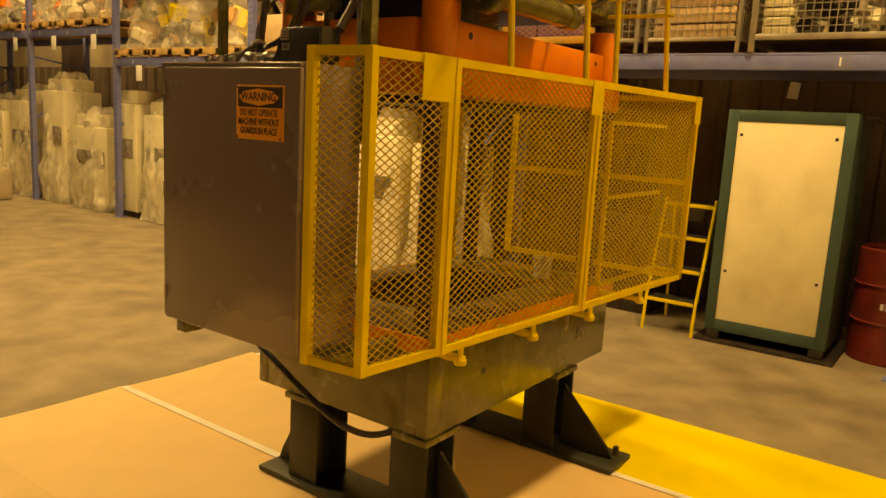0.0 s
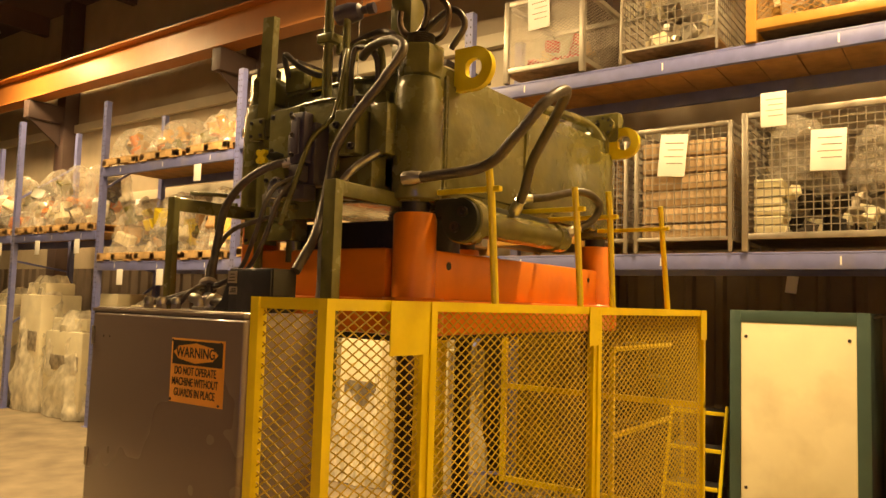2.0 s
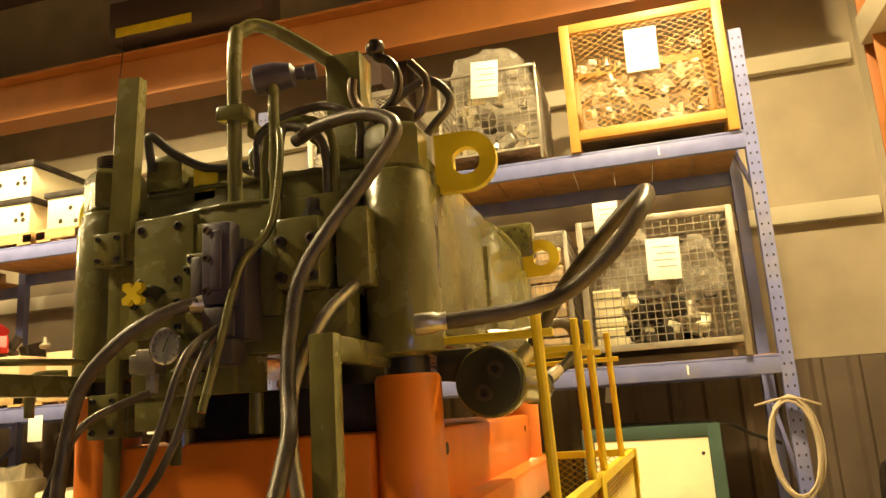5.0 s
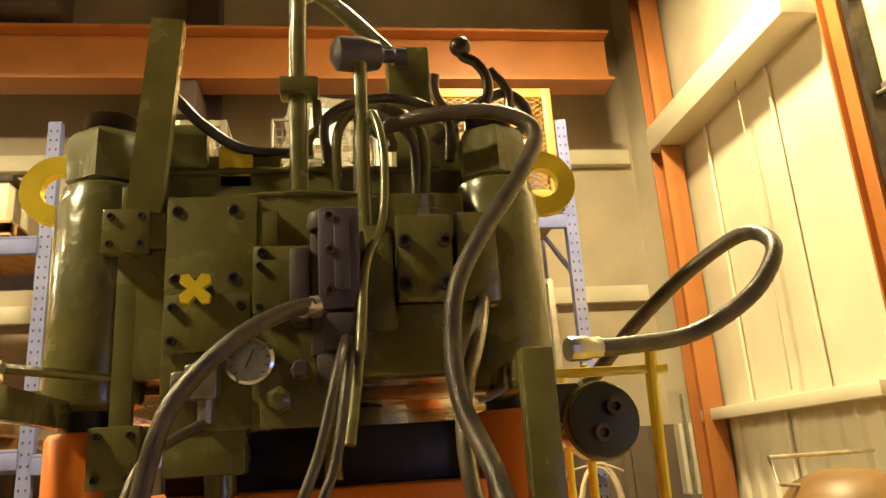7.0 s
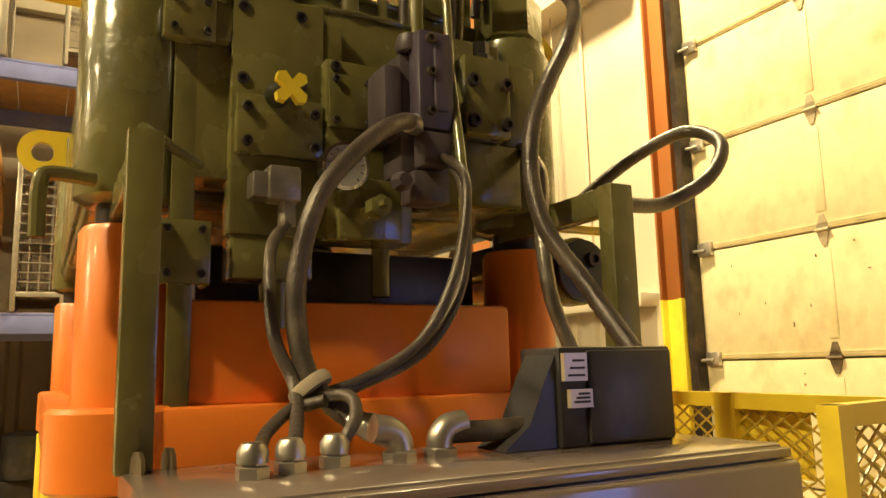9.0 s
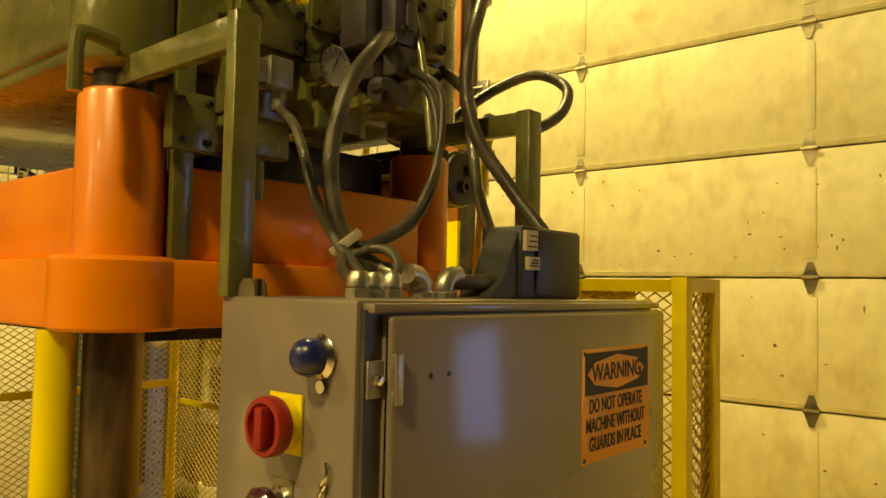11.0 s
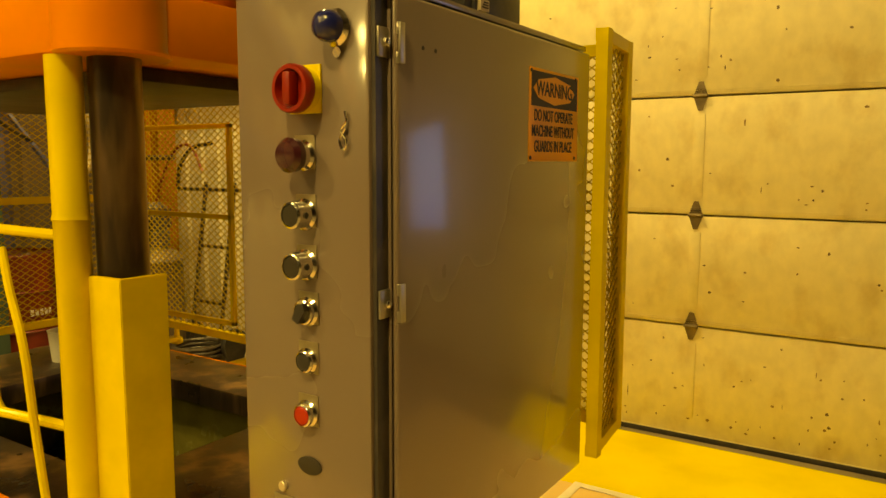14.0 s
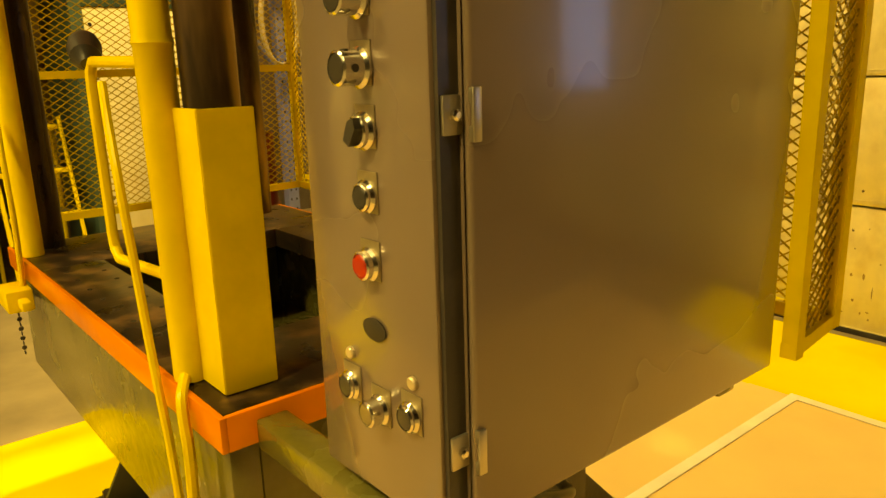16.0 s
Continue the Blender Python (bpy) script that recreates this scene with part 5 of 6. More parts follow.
text_mesh("WARNING", 0.040, flat @ Matrix.Diagonal((0.92, 1, 1, 1)), MAT["ink"], sign, bold=0.0006)
for k, line in enumerate(("DO NOT OPERATE", "MACHINE WITHOUT", "GUARDS IN PLACE")):
    text_mesh(line, 0.034, Matrix.Translation((SX - 0.001, 0.19, 1.684 - k * 0.031)) @ Matrix(((0, 0, -1, 0), (-1, 0, 0, 0), (0, 1, 0, 0), (0, 0, 0, 1))) @ Matrix.Diagonal((0.66, 0.95, 1, 1)), MAT["ink"], sign, bold=0.0004)
for y in (0.08, 0.30):
    for z in (1.60, 1.771):
        part("rivet", disc(bmesh.new(), (SX, y, z), (-1, 0, 0), 0.004, 0.0025, 10, 0.001), MAT["dark_steel"], sign)

# ---- machine guard: yellow frames with diamond mesh ----
guard = thing("machine_guard", (0.9, -0.38, 0.9), "yellow expanded-mesh machine guard hung round the press", "machine guard")
G0, G1 = 0.858, 1.905
corners = [(-0.285, -0.075), (-0.262, -0.295), (0.098, -0.3325), (1.148, -0.398), (2.3, -0.47), (2.3, 0.70)]


def guard_y(x):
    return -0.31 - 0.0625 * (x + 0.262)



def guard_panel(a, b, z0, z1, rail, du=0.043, dv=0.028, mid=None):
    a3, b3 = Vector((*a, 0)), Vector((*b, 0))
    w = (b3 - a3).length
    u = (b3 - a3) / w
    nrm = u.cross(Vector((0, 0, 1)))
    panel = part("mesh_panel", lattice(bmesh.new(), a3 + u * 0.008 + Vector((0, 0, z0 + 0.008)), u, (0, 0, 1), w - 0.016, z1 - z0 - 0.016, du, dv, 0.0034, 0.003), MAT["mesh_yellow"], guard, "expanded metal mesh", "stuff")
    for zz in (z0 + rail / 2, z1 - rail / 2) + ((mid,) if mid else ()):
        part("rail", beam(bmesh.new(), a3 + Vector((0, 0, zz)) - u * rail / 2, b3 + Vector((0, 0, zz)) + u * rail / 2, rail * 0.9, rail), MAT["safety_yellow"], guard)
    for p in (a3, b3):
        q = p + nrm * (0.004 if p == a3 else -0.002)
        part("stile", beam(bmesh.new(), q + Vector((0, 0, z0)), q + Vector((0, 0, z1)), rail, rail), MAT["safety_yellow"], guard)
    return panel


guard_panel(corners[0], corners[1], G0, G1, 0.03)
guard_panel(corners[1], corners[2], G0, G1, 0.03)
guard_panel((0.126, -0.334), (1.12, -0.3965), G0, G1, 0.028)
guard_panel(corners[3], corners[4], G0, G1, 0.03)
guard_panel(corners[4], corners[5], G0, G1, 0.03, mid=1.42)
for x0, x1 in ((-0.06, 0.10), (1.06, 1.15), (2.24, 2.32)):
    y = guard_y(x0) - 0.018
    part("corner_plate", beam(bmesh.new(), (x0, y, G1 - 0.075), (x1, y - (x1 - x0) * 0.0625, G1 - 0.075), 0.003, 0.15), MAT["safety_yellow"], guard, "flat yellow plate")
# hangers along the bottom rail and lean posts above the top rail
for x in (0.25, 0.75, 1.25, 1.8):
    y = guard_y(x)
    bm = bars(bmesh.new(), [(x - 0.02, x + 0.025, y - 0.01, -0.18, 0.80, 0.82)], 0.003)
    tube(bm, [(x, y, 0.785), (x, y, G0)], 0.011, 8)
    lathe(bm, (x, y, 0.79), [(0.024, 0), (0.026, 0.01), (0.024, 0.02)], 12)
    part("hanger", bm, MAT["safety_yellow"], guard)
for x, tx, top in ((0.453, 0.42, 2.345), (1.02, 0.98, 2.36), (1.29, 1.26, 2.38), (1.86, 1.78, 2.38)):
    y = guard_y(x)
    p = part("lean_post", tube(bmesh.new(), [(x, y, G1 - 0.01), (tx, y + 0.005, top - 0.09), (tx - 0.02, y + 0.005, top)], 0.0125, 10), MAT["safety_yellow"], guard, "yellow rod post")
    part("arm", box(bmesh.new(), tx - 0.01, tx + 0.012, y - 0.03, -0.12, 2.268, 2.286, 0.003), MAT["safety_yellow"], p)
# rear mesh behind the bed
guard2 = thing("rear_guard", (1.2, -0.3, 0.9), "inner yellow mesh gate with a cross rail inside the guard", "machine guard")
for zz in (0.93, 1.36, 1.72):
    part("rail", box(bmesh.new(), 1.35, 2.08, -0.39, -0.37, zz, zz + 0.02, 0.003), MAT["safety_yellow"], guard2)
part("stile", box(bmesh.new(), 1.35, 1.37, -0.39, -0.37, 0.93, 1.74, 0.003), MAT["safety_yellow"], guard2)

# ---- pallet racks ----
RX, RD = 4.29, 1.05


def rack_bay(y0, y1, levels, post_left, post_right, label):
    rack = thing("pallet_rack", (RX + 0.5, (y0 + y1) / 2, 0), label, "pallet rack", "rack bays")
    for on, y in ((post_right, y0), (post_left, y1)):
        if not on:
            continue
        for x in (RX, RX + RD - 0.08):
            bm = prism(bmesh.new(), [(x, y - 0.045), (x + 0.075, y - 0.045), (x + 0.075, y - 0.039), (x + 0.006, y - 0.039), (x + 0.006, y + 0.039), (x + 0.075, y + 0.039), (x + 0.075, y + 0.045), (x, y + 0.045)], 0, 4.76)
            p = part("upright", bm, MAT["rack_blue"], rack, "punched blue upright")
            if x == RX:
                bm = bmesh.new()
                for k in range(62):
                    for dy in (-0.022, 0.022):
                        box(bm, x - 0.0012, x, y + dy - 0.006, y + dy + 0.006, 0.1 + k * 0.075, 0.118 + k * 0.075)
                part("slot_row", bm, MAT["ink"], p, "", "stuff")
                part("base_plate", box(bmesh.new(), x - 0.03, x + 0.1, y - 0.07, y + 0.07, 0, 0.01, 0.002), MAT["rack_blue"], p)
        for k in range(4):
            z = 0.3 + k * 1.05
            part("brace", beam(bmesh.new(), (RX + 0.06, y, z), (RX + RD - 0.06, y, z + 0.7 * (1 if k % 2 else -0.2)), 0.03, 0.03), MAT["rack_blue"], rack)
    for z in levels:
        for x in (RX - 0.012, RX + RD - 0.05):
            bm = bars(bmesh.new(), [(x, x + 0.05, y0 + 0.046, y1 - 0.046, z - 0.065, z + 0.045), (x, x + 0.03, y0 + 0.046, y1 - 0.046, z + 0.045, z + 0.065)], 0.004)
            part("beam", bm, MAT["rack_blue"], rack, "blue step beam")
        n = max(6, int((y1 - y0) / 0.3))
        for k in range(n):
            a = y0 + 0.05 + (y1 - y0 - 0.1) * k / n
            part("deck_board", box(bmesh.new(), RX + 0.02, RX + RD - 0.055, a + 0.004, a + (y1 - y0 - 0.1) / n - 0.004, z + 0.047, z + 0.07, 0.002), MAT["board"], rack)
        for k in range(3):
            y = y0 + (y1 - y0) * (k + 0.5) / 3
            part("level_mark", box(bmesh.new(), RX - 0.0135, RX - 0.012, y - 0.006, y + 0.006, z - 0.035, z + 0.03), MAT["card"], rack)
    return rack


rack_bay(-1.5, 2.38, (2.29, 3.90), True, True, "blue pallet rack bay holding wire baskets")
rack_bay(2.38, 5.80, (2.33, 3.80), True, False, "blue pallet rack bay holding wooden crates")
rack_bay(5.80, 8.87, (2.30, 3.68), True, False, "blue pallet rack bay holding wrapped parts on pallets")
rack_bay(8.87, 11.49, (2.76,), True, False, "blue pallet rack bay holding bagged parts")
rack_bay(11.49, 14.4, (2.76,), True, False, "blue pallet rack bay at the far end")


def tag_card(x, y, z, w=0.2, h=0.28, tilt=0.0, label="white paper tag hanging on the rack"):
    m = Matrix.Translation((x, y, z)) @ Matrix.Rotation(radians(tilt), 4, "X")
    t = thing("paper_tag", (x, y, z - h / 2), label, "paper tag", "paper tags")
    part("card", box(bmesh.new(), -0.003, 0, -w / 2, w / 2, -h / 2, h / 2, 0.0008, m), MAT["card"], t)
    if w > 0.15:
        for k in range(4):
            part("print_bar", box(bmesh.new(), -0.0042, -0.003, -w * 0.38, w * (0.3 - 0.1 * (k % 2)), h * (0.28 - 0.16 * k), h * (0.30 - 0.16 * k), 0, m), MAT["scrap"], t)


def pallet(x0, x1, y0, y1, z, label="worn wooden pallet on a rack shelf"):
    t = thing("pallet", ((x0 + x1) / 2, (y0 + y1) / 2, z), label, "pallet", "pallets")
    n = 6
    for k in range(n):
        a = y0 + (y1 - y0) * k / n
        part("deck_board", box(bmesh.new(), x0, x1, a + 0.008, a + (y1 - y0) / n - 0.012, z + 0.095, z + 0.115, 0.002), MAT["pallet_wood"], t)
    for x in (x0, (x0 + x1) / 2 - 0.02, x1 - 0.04):
        part("stringer", box(bmesh.new(), x, x + 0.04, y0, y1, z + 0.02, z + 0.095, 0.002), MAT["pallet_wood"], t)
        part("foot", box(bmesh.new(), x, x + 0.04, y0 + 0.01, y0 + 0.16, z, z + 0.02), MAT["pallet_wood"], t)
        part("foot", box(bmesh.new(), x, x + 0.04, y1 - 0.16, y1 - 0.01, z, z + 0.02), MAT["pallet_wood"], t)
    for y in (y0, (y0 + y1) / 2 - 0.05, y1 - 0.1):
        part("block", box(bmesh.new(), x0, x0 + 0.09, y, y + 0.1, z + 0.02, z + 0.095, 0.002), MAT["pallet_wood"], t)
    return z + 0.115


def lumps(name, x0, x1, y0, y1, z0, z1, n, mats, label, category, seed, size=(0.05, 0.16)):
    """A heap of separate small machine parts in a basket or on a pallet."""
    rng = random.Random(seed)
    t = thing(name, ((x0 + x1) / 2, (y0 + y1) / 2, z0), label, category)
    for k in range(n):
        s = rng.uniform(*size)
        x, y = rng.uniform(x0 + s / 2, x1 - s / 2), rng.uniform(y0 + s / 2, y1 - s / 2)
        z = z0 + (z1 - z0 - s) * rng.random() ** 1.4
        bm = bmesh.new()
        m = Matrix.Translation((x, y, z + s / 2)) @ Euler((rng.uniform(-0.5, 0.5), rng.uniform(-0.5, 0.5), rng.uniform(0, 3))).to_matrix().to_4x4()
        if k % 3 == 0:
            lathe(bm, (0, 0, -s / 2), [(s * 0.28, 0), (s * 0.5, 0.01), (s * 0.5, s * 0.3), (s * 0.25, s * 0.35), (s * 0.25, s)], 12)
            bmesh.ops.transform(bm, matrix=m, verts=bm.verts)
        else:
            box(bm, -s / 2, s / 2, -s * 0.35, s * 0.35, -s / 2, s * rng.uniform(0.1, 0.5), s * 0.06, m, 1)
        part("piece", bm, MAT[mats[k % len(mats)]], t)
    return t


def wire_basket(y0, y1, z0, z1, x0=4.25, depth=0.95, m="wire", cell=0.05, frame=0.035, label="", feet=0.09, mesh="grid", top_open=1.0):
    x1 = x0 + depth
    t = thing("wire_basket", ((x0 + x1) / 2, (y0 + y1) / 2, z0), label, "wire basket", "wire baskets")
    zb = z0 + feet
    for y in (y0, y1 - frame):
        for x in (x0, x1 - frame):
            part("corner_post", box(bmesh.new(), x, x + frame, y, y + frame, z0, z1, 0.004), MAT[m], t)
    for z in (zb, z1 - frame):
        part("front_rail", box(bmesh.new(), x0 + 0.002, x0 + frame, y0 + frame, y1 - frame, z, z + frame, 0.003), MAT[m], t)
        part("back_rail", box(bmesh.new(), x1 - frame, x1 - 0.002, y0 + frame, y1 - frame, z, z + frame, 0.003), MAT[m], t)
        for y in (y0 + 0.002, y1 - frame):
            part("side_rail", box(bmesh.new(), x0 + frame, x1 - frame, y, y + frame - 0.002, z, z + frame, 0.003), MAT[m], t)
    part("floor_sheet", box(bmesh.new(), x0 + 0.01, x1 - 0.01, y0 + 0.01, y1 - 0.01, zb + 0.004, zb + 0.012), MAT["scrap"], t)
    faces = [((x0 + 0.012, y0 + frame, zb + frame), (0, 1, 0), y1 - y0 - 2 * frame), ((x1 - 0.012, y0 + frame, zb + frame), (0, 1, 0), y1 - y0 - 2 * frame),
             ((x0 + frame, y0 + 0.012, zb + frame), (1, 0, 0), x1 - x0 - 2 * frame), ((x0 + frame, y1 - 0.012, zb + frame), (1, 0, 0), x1 - x0 - 2 * frame)]
    for o, u, w in faces:
        h = z1 - zb - 2 * frame
        if mesh == "grid":
            bm = grid_wires(bmesh.new(), o, u, (0, 0, 1), w, h, max(2, int(w / cell)), max(2, int(h / cell)), 0.0032)
        else:
            bm = lattice(bmesh.new(), o, u, (0, 0, 1), w, h, cell, cell * 0.6, 0.0046, 0.003)
        part("wire_side", bm, MAT["wire" if mesh == "grid" else m], t, "welded wire side", "stuff")
    return t


S1, S2 = 2.36, 3.97
wire_basket(-0.01, 0.80, S2, 4.76, cell=0.06, frame=0.02, label="galvanised wire basket overfull with wrapped castings")
bm = draped(bmesh.new(), 4.30, 5.1, 0.05, 0.74, 4.55, 5.05, 11, 0.75, 0.05)
solid("plastic_wrap", bm, MAT["wrap"], "clear plastic wrap bulging over the basket", "plastic wrap")
lumps("casting_heap", 4.29, 5.15, 0.05, 0.75, 4.08, 4.7, 34, ("scrap", "galvanised", "cream_machine"), "heap of castings in the wire basket", "castings", 21)
wire_basket(-1.43, -0.22, S2, 5.02, m="basket_orange", cell=0.075, frame=0.075, mesh="diamond", label="orange steel mesh basket filled with bright fittings")
lumps("fitting_heap", 4.34, 5.1, -1.33, -0.32, 4.10, 4.92, 110, ("card", "galvanised", "cream_machine", "tag_plate"), "heap of bright metal fittings in the orange basket", "fittings", 22, (0.06, 0.14))
wire_basket(1.13, 1.95, S2, 4.75, cell=0.05, frame=0.05, mesh="diamond", m="wire", label="grey mesh basket with small cartons")
lumps("carton_heap", 4.3, 5.1, 1.2, 1.88, 4.08, 4.5, 18, ("carton", "red_plastic", "scrap"), "small cartons and parts in the mesh basket", "cartons", 23, (0.1, 0.2))
wire_basket(-1.29, -0.19, S1, 3.42, cell=0.055, frame=0.045, label="galvanised wire basket with a half-open front")
lumps("machine_parts", 4.32, 5.1, -1.2, -0.3, 2.48, 2.95, 40, ("scrap", "dark_steel", "cream_machine"), "machine parts stacked in the wire basket", "machine parts", 24)
bm = draped(bmesh.new(), 4.35, 5.0, -0.78, -0.3, 2.9, 3.42, 12, 0.6, 0.05)
solid("plastic_wrap", bm, MAT["wrap"], "bagged part wrapped in clear plastic", "plastic wrap")
bm = draped(bmesh.new(), 4.35, 5.0, -1.22, -0.88, 2.85, 3.3, 13, 0.5, 0.05)
solid("plastic_wrap", bm, MAT["wrap"], "bagged part wrapped in clear plastic", "plastic wrap")
for k in range(6):
    bm = box(bmesh.new(), 4.33, 4.6, -0.48 + 0.02 * (k % 2), -0.26, 2.5 + k * 0.07, 2.56 + k * 0.07, 0.004)
    solid("ribbed_tray", bm, MAT["cream_panel"], "pale ribbed tray stacked in the basket", "tray", "", "ribbed trays")
wire_basket(-0.12, 0.66, S1, 3.38, cell=0.06, frame=0.03, label="wire basket packed with brown plastic trays")
for k in range(6):
    solid("stacked_tray", box(bmesh.new(), 4.30, 5.1, -0.07, 0.61, 2.47 + k * 0.135, 2.59 + k * 0.135, 0.012), MAT["carton"], "brown plastic tray stacked in the basket", "tray", "", "stacked trays")
wire_basket(0.72, 1.02, S1, 3.3, cell=0.06, frame=0.03, label="narrow wire basket with odd parts")
wire_basket(1.12, 2.08, S1, 3.38, m="basket_orange", cell=0.075, frame=0.06, mesh="diamond", label="orange mesh basket holding purple bins")
for k in range(3):
    solid("purple_bin", box(bmesh.new(), 4.33, 4.75, 1.2 + k * 0.28, 1.46 + k * 0.28, 2.48, 2.66, 0.01), MAT["purple_bin"], "purple plastic bin in the orange basket", "bin", "", "purple bins")
lumps("bagged_parts", 4.35, 5.1, 1.2, 2.0, 2.7, 3.2, 14, ("scrap", "cream_machine", "carton"), "bagged parts above the purple bins", "bags", 27, (0.12, 0.24))
for y, z, w, h, tl in ((0.40, 4.68, 0.22, 0.31, 4), (-0.785, 3.08, 0.23, 0.30, 2), (-0.82, 4.70, 0.24, 0.35, 1), (0.335, 3.14, 0.22, 0.34, 5), (1.578, 4.58, 0.22, 0.31, -2), (1.62, 3.08, 0.24, 0.3, 0), (-0.42, 3.42, 0.18, 0.26, 0)):
    tag_card(4.236, y, z, w, h, tl, "white printed paper sheet tied to a basket")

# left bays
for y0, seed in ((2.6, 41), (3.75, 42), (4.75, 43)):
    z = pallet(4.27, 5.2, y0, y0 + 0.95, 3.87)
    for lvl in range(2 if y0 > 4 else 1):
        crate = thing("wooden_crate", (4.7, y0 + 0.5, z + lvl * 0.36), "pale wooden crate with knots and dark lid", "crate", "wooden crates")
        part("box", box(bmesh.new(), 4.3, 5.1, y0 + 0.06, y0 + 0.86, z + lvl * 0.36, z + 0.30 + lvl * 0.36, 0.006), MAT["cream_machine"], crate)
        part("lid", box(bmesh.new(), 4.28, 5.12, y0 + 0.03, y0 + 0.89, z + 0.30 + lvl * 0.36, z + 0.355 + lvl * 0.36, 0.006), MAT["dark_steel"], crate)
        rr = random.Random(seed)
        for k in range(5):
            part("knot", disc(bmesh.new(), (4.2995, y0 + 0.12 + rr.random() * 0.66, z + lvl * 0.36 + 0.05 + rr.random() * 0.2), (-1, 0, 0), 0.025, 0.001, 10), MAT["dark_steel"], crate)
    z = pallet(4.27, 5.2, y0, y0 + 0.95, 2.40)
    solid("carton_box", box(bmesh.new(), 4.3, 5.1, y0 + 0.08, y0 + 0.8, z, z + 0.34, 0.01), MAT["carton"], "brown carton on a pallet", "carton", "", "cartons")
    lumps("loose_parts", 4.3, 5.0, y0 + 0.1, y0 + 0.85, z + 0.34, z + 0.75, 9, ("scrap", "red_plastic", "cream_machine", "dark_steel"), "odd machine parts on a carton", "machine parts", seed, (0.1, 0.25))
for y0, seed in ((5.95, 51), (7.0, 52), (7.95, 53)):
    z = pallet(4.25, 5.2, y0, y0 + 0.85, 3.75)
    lumps("loose_parts", 4.3, 5.1, y0 + 0.05, y0 + 0.8, z, z + 0.42, 16, ("basket_orange", "cream_machine", "machine_green", "orange_paint", "scrap", "carton"), "odd machine parts under plastic", "machine parts", seed, (0.12, 0.3))
    solid("plastic_wrap", draped(bmesh.new(), 4.26, 5.15, y0 + 0.02, y0 + 0.83, z, z + 0.5, seed, 0.55, 0.09), MAT["wrap"], "crumpled clear plastic over parts on a pallet", "plastic wrap")
    z = pallet(4.25, 5.2, y0, y0 + 0.85, 2.37)
    lumps("loose_parts", 4.3, 5.1, y0 + 0.05, y0 + 0.8, z, z + 0.75, 11, ("machine_green", "board", "cream_machine", "dark_steel", "safety_yellow", "board"), "machine parts standing on a pallet", "machine parts", seed + 5, (0.15, 0.36))
    solid("plastic_wrap", draped(bmesh.new(), 4.28, 5.15, y0 + 0.05, y0 + 0.7, z, z + 0.85, seed + 7, 0.5, 0.1), MAT["wrap"], "clear plastic draped over machine parts", "plastic wrap")
for y0, seed in ((9.0, 61), (9.8, 62), (10.6, 63), (11.7, 64), (12.8, 65)):
    z = pallet(4.25, 5.2, y0, y0 + 0.75, 2.83)
    lumps("loose_parts", 4.3, 5.1, y0 + 0.05, y0 + 0.7, z, z + 0.8, 9, ("cream_machine", "machine_green", "dark_steel", "orange_paint", "card"), "machine parts standing on a pallet", "machine parts", seed, (0.15, 0.36))
    solid("plastic_wrap", draped(bmesh.new(), 4.28, 5.15, y0 + 0.03, y0 + 0.72, z, z + 1.0, seed, 0.4, 0.1), MAT["wrap"], "tied clear bag over machine parts", "plastic wrap")
for y, z in ((6.2, 2.14), (7.25, 2.14), (8.2, 2.14), (6.55, 3.50), (9.4, 2.6), (10.6, 2.6), (3.4, 2.2), (4.6, 2.2), (11.9, 2.6)):
    tag_card(4.272, y, z, 0.15, 0.22, 0, "small white tag hung on a rack beam")

# plastic-covered machines standing under the left bays
def floor_machine(y0, y1, h, seed, label, wrapped=True):
    t = thing("stored_machine", (4.75, (y0 + y1) / 2, 0), label, "machine", "stored machines")
    part("cabinet", bars(bmesh.new(), [(4.42, 5.1, y0 + 0.05, y1 - 0.05, 0.06, h - 0.25), (4.5, 5.0, y0 + 0.1, y1 - 0.1, h - 0.25, h - 0.05)], 0.03), MAT["cream_machine"], t)
    part("plinth", box(bmesh.new(), 4.46, 5.06, y0 + 0.08, y1 - 0.08, 0, 0.06, 0.004), MAT["dark_steel"], t)
    part("panel", box(bmesh.new(), 4.41, 4.42, y0 + 0.12, y1 - 0.14, h * 0.45, h * 0.6, 0.003), MAT["scrap"], t)
    if wrapped:
        solid("plastic_cover", draped(bmesh.new(), 4.34, 5.16, y0 - 0.04, y1 + 0.04, 0.01, h + 0.06, seed, 0.66, 0.09, 20), MAT["wrap_thick"], "translucent plastic cover draped over a machine", "plastic cover")


for y0, y1, h, seed, w in ((2.55, 3.3, 1.7, 1, True), (3.4, 4.1, 1.75, 2, True), (4.2, 4.9, 1.7, 3, False), (5.0, 5.7, 1.8, 4, True), (6.0, 6.75, 1.85, 5, True), (6.85, 7.6, 1.75, 6, False), (7.65, 8.4, 1.8, 7, True), (8.5, 9.2, 1.95, 8, False), (9.3, 10.5, 1.55, 9, True), (10.6, 11.4, 2.1, 10, True), (11.7, 12.6, 1.9, 11, True), (12.8, 13.9, 1.7, 12, True)):
    floor_machine(y0, y1, h, seed, "cream machine cabinet stored under the rack" + (", covered in plastic" if w else ""), w)
solid("metal_can", bars(bmesh.new(), [(3.75, 4.0, 11.6, 11.85, 0, 0.5)], 0.03), MAT["tag_plate"], "square metal can on the floor by the racks", "can")
ob = thing("floor_cart", (3.9, 13.4, 0), "low yellow cart on the floor by the racks", "cart")
part("deck", box(bmesh.new(), 3.4, 4.2, 12.9, 13.9, 0.12, 0.3, 0.03), MAT["safety_yellow"], ob)
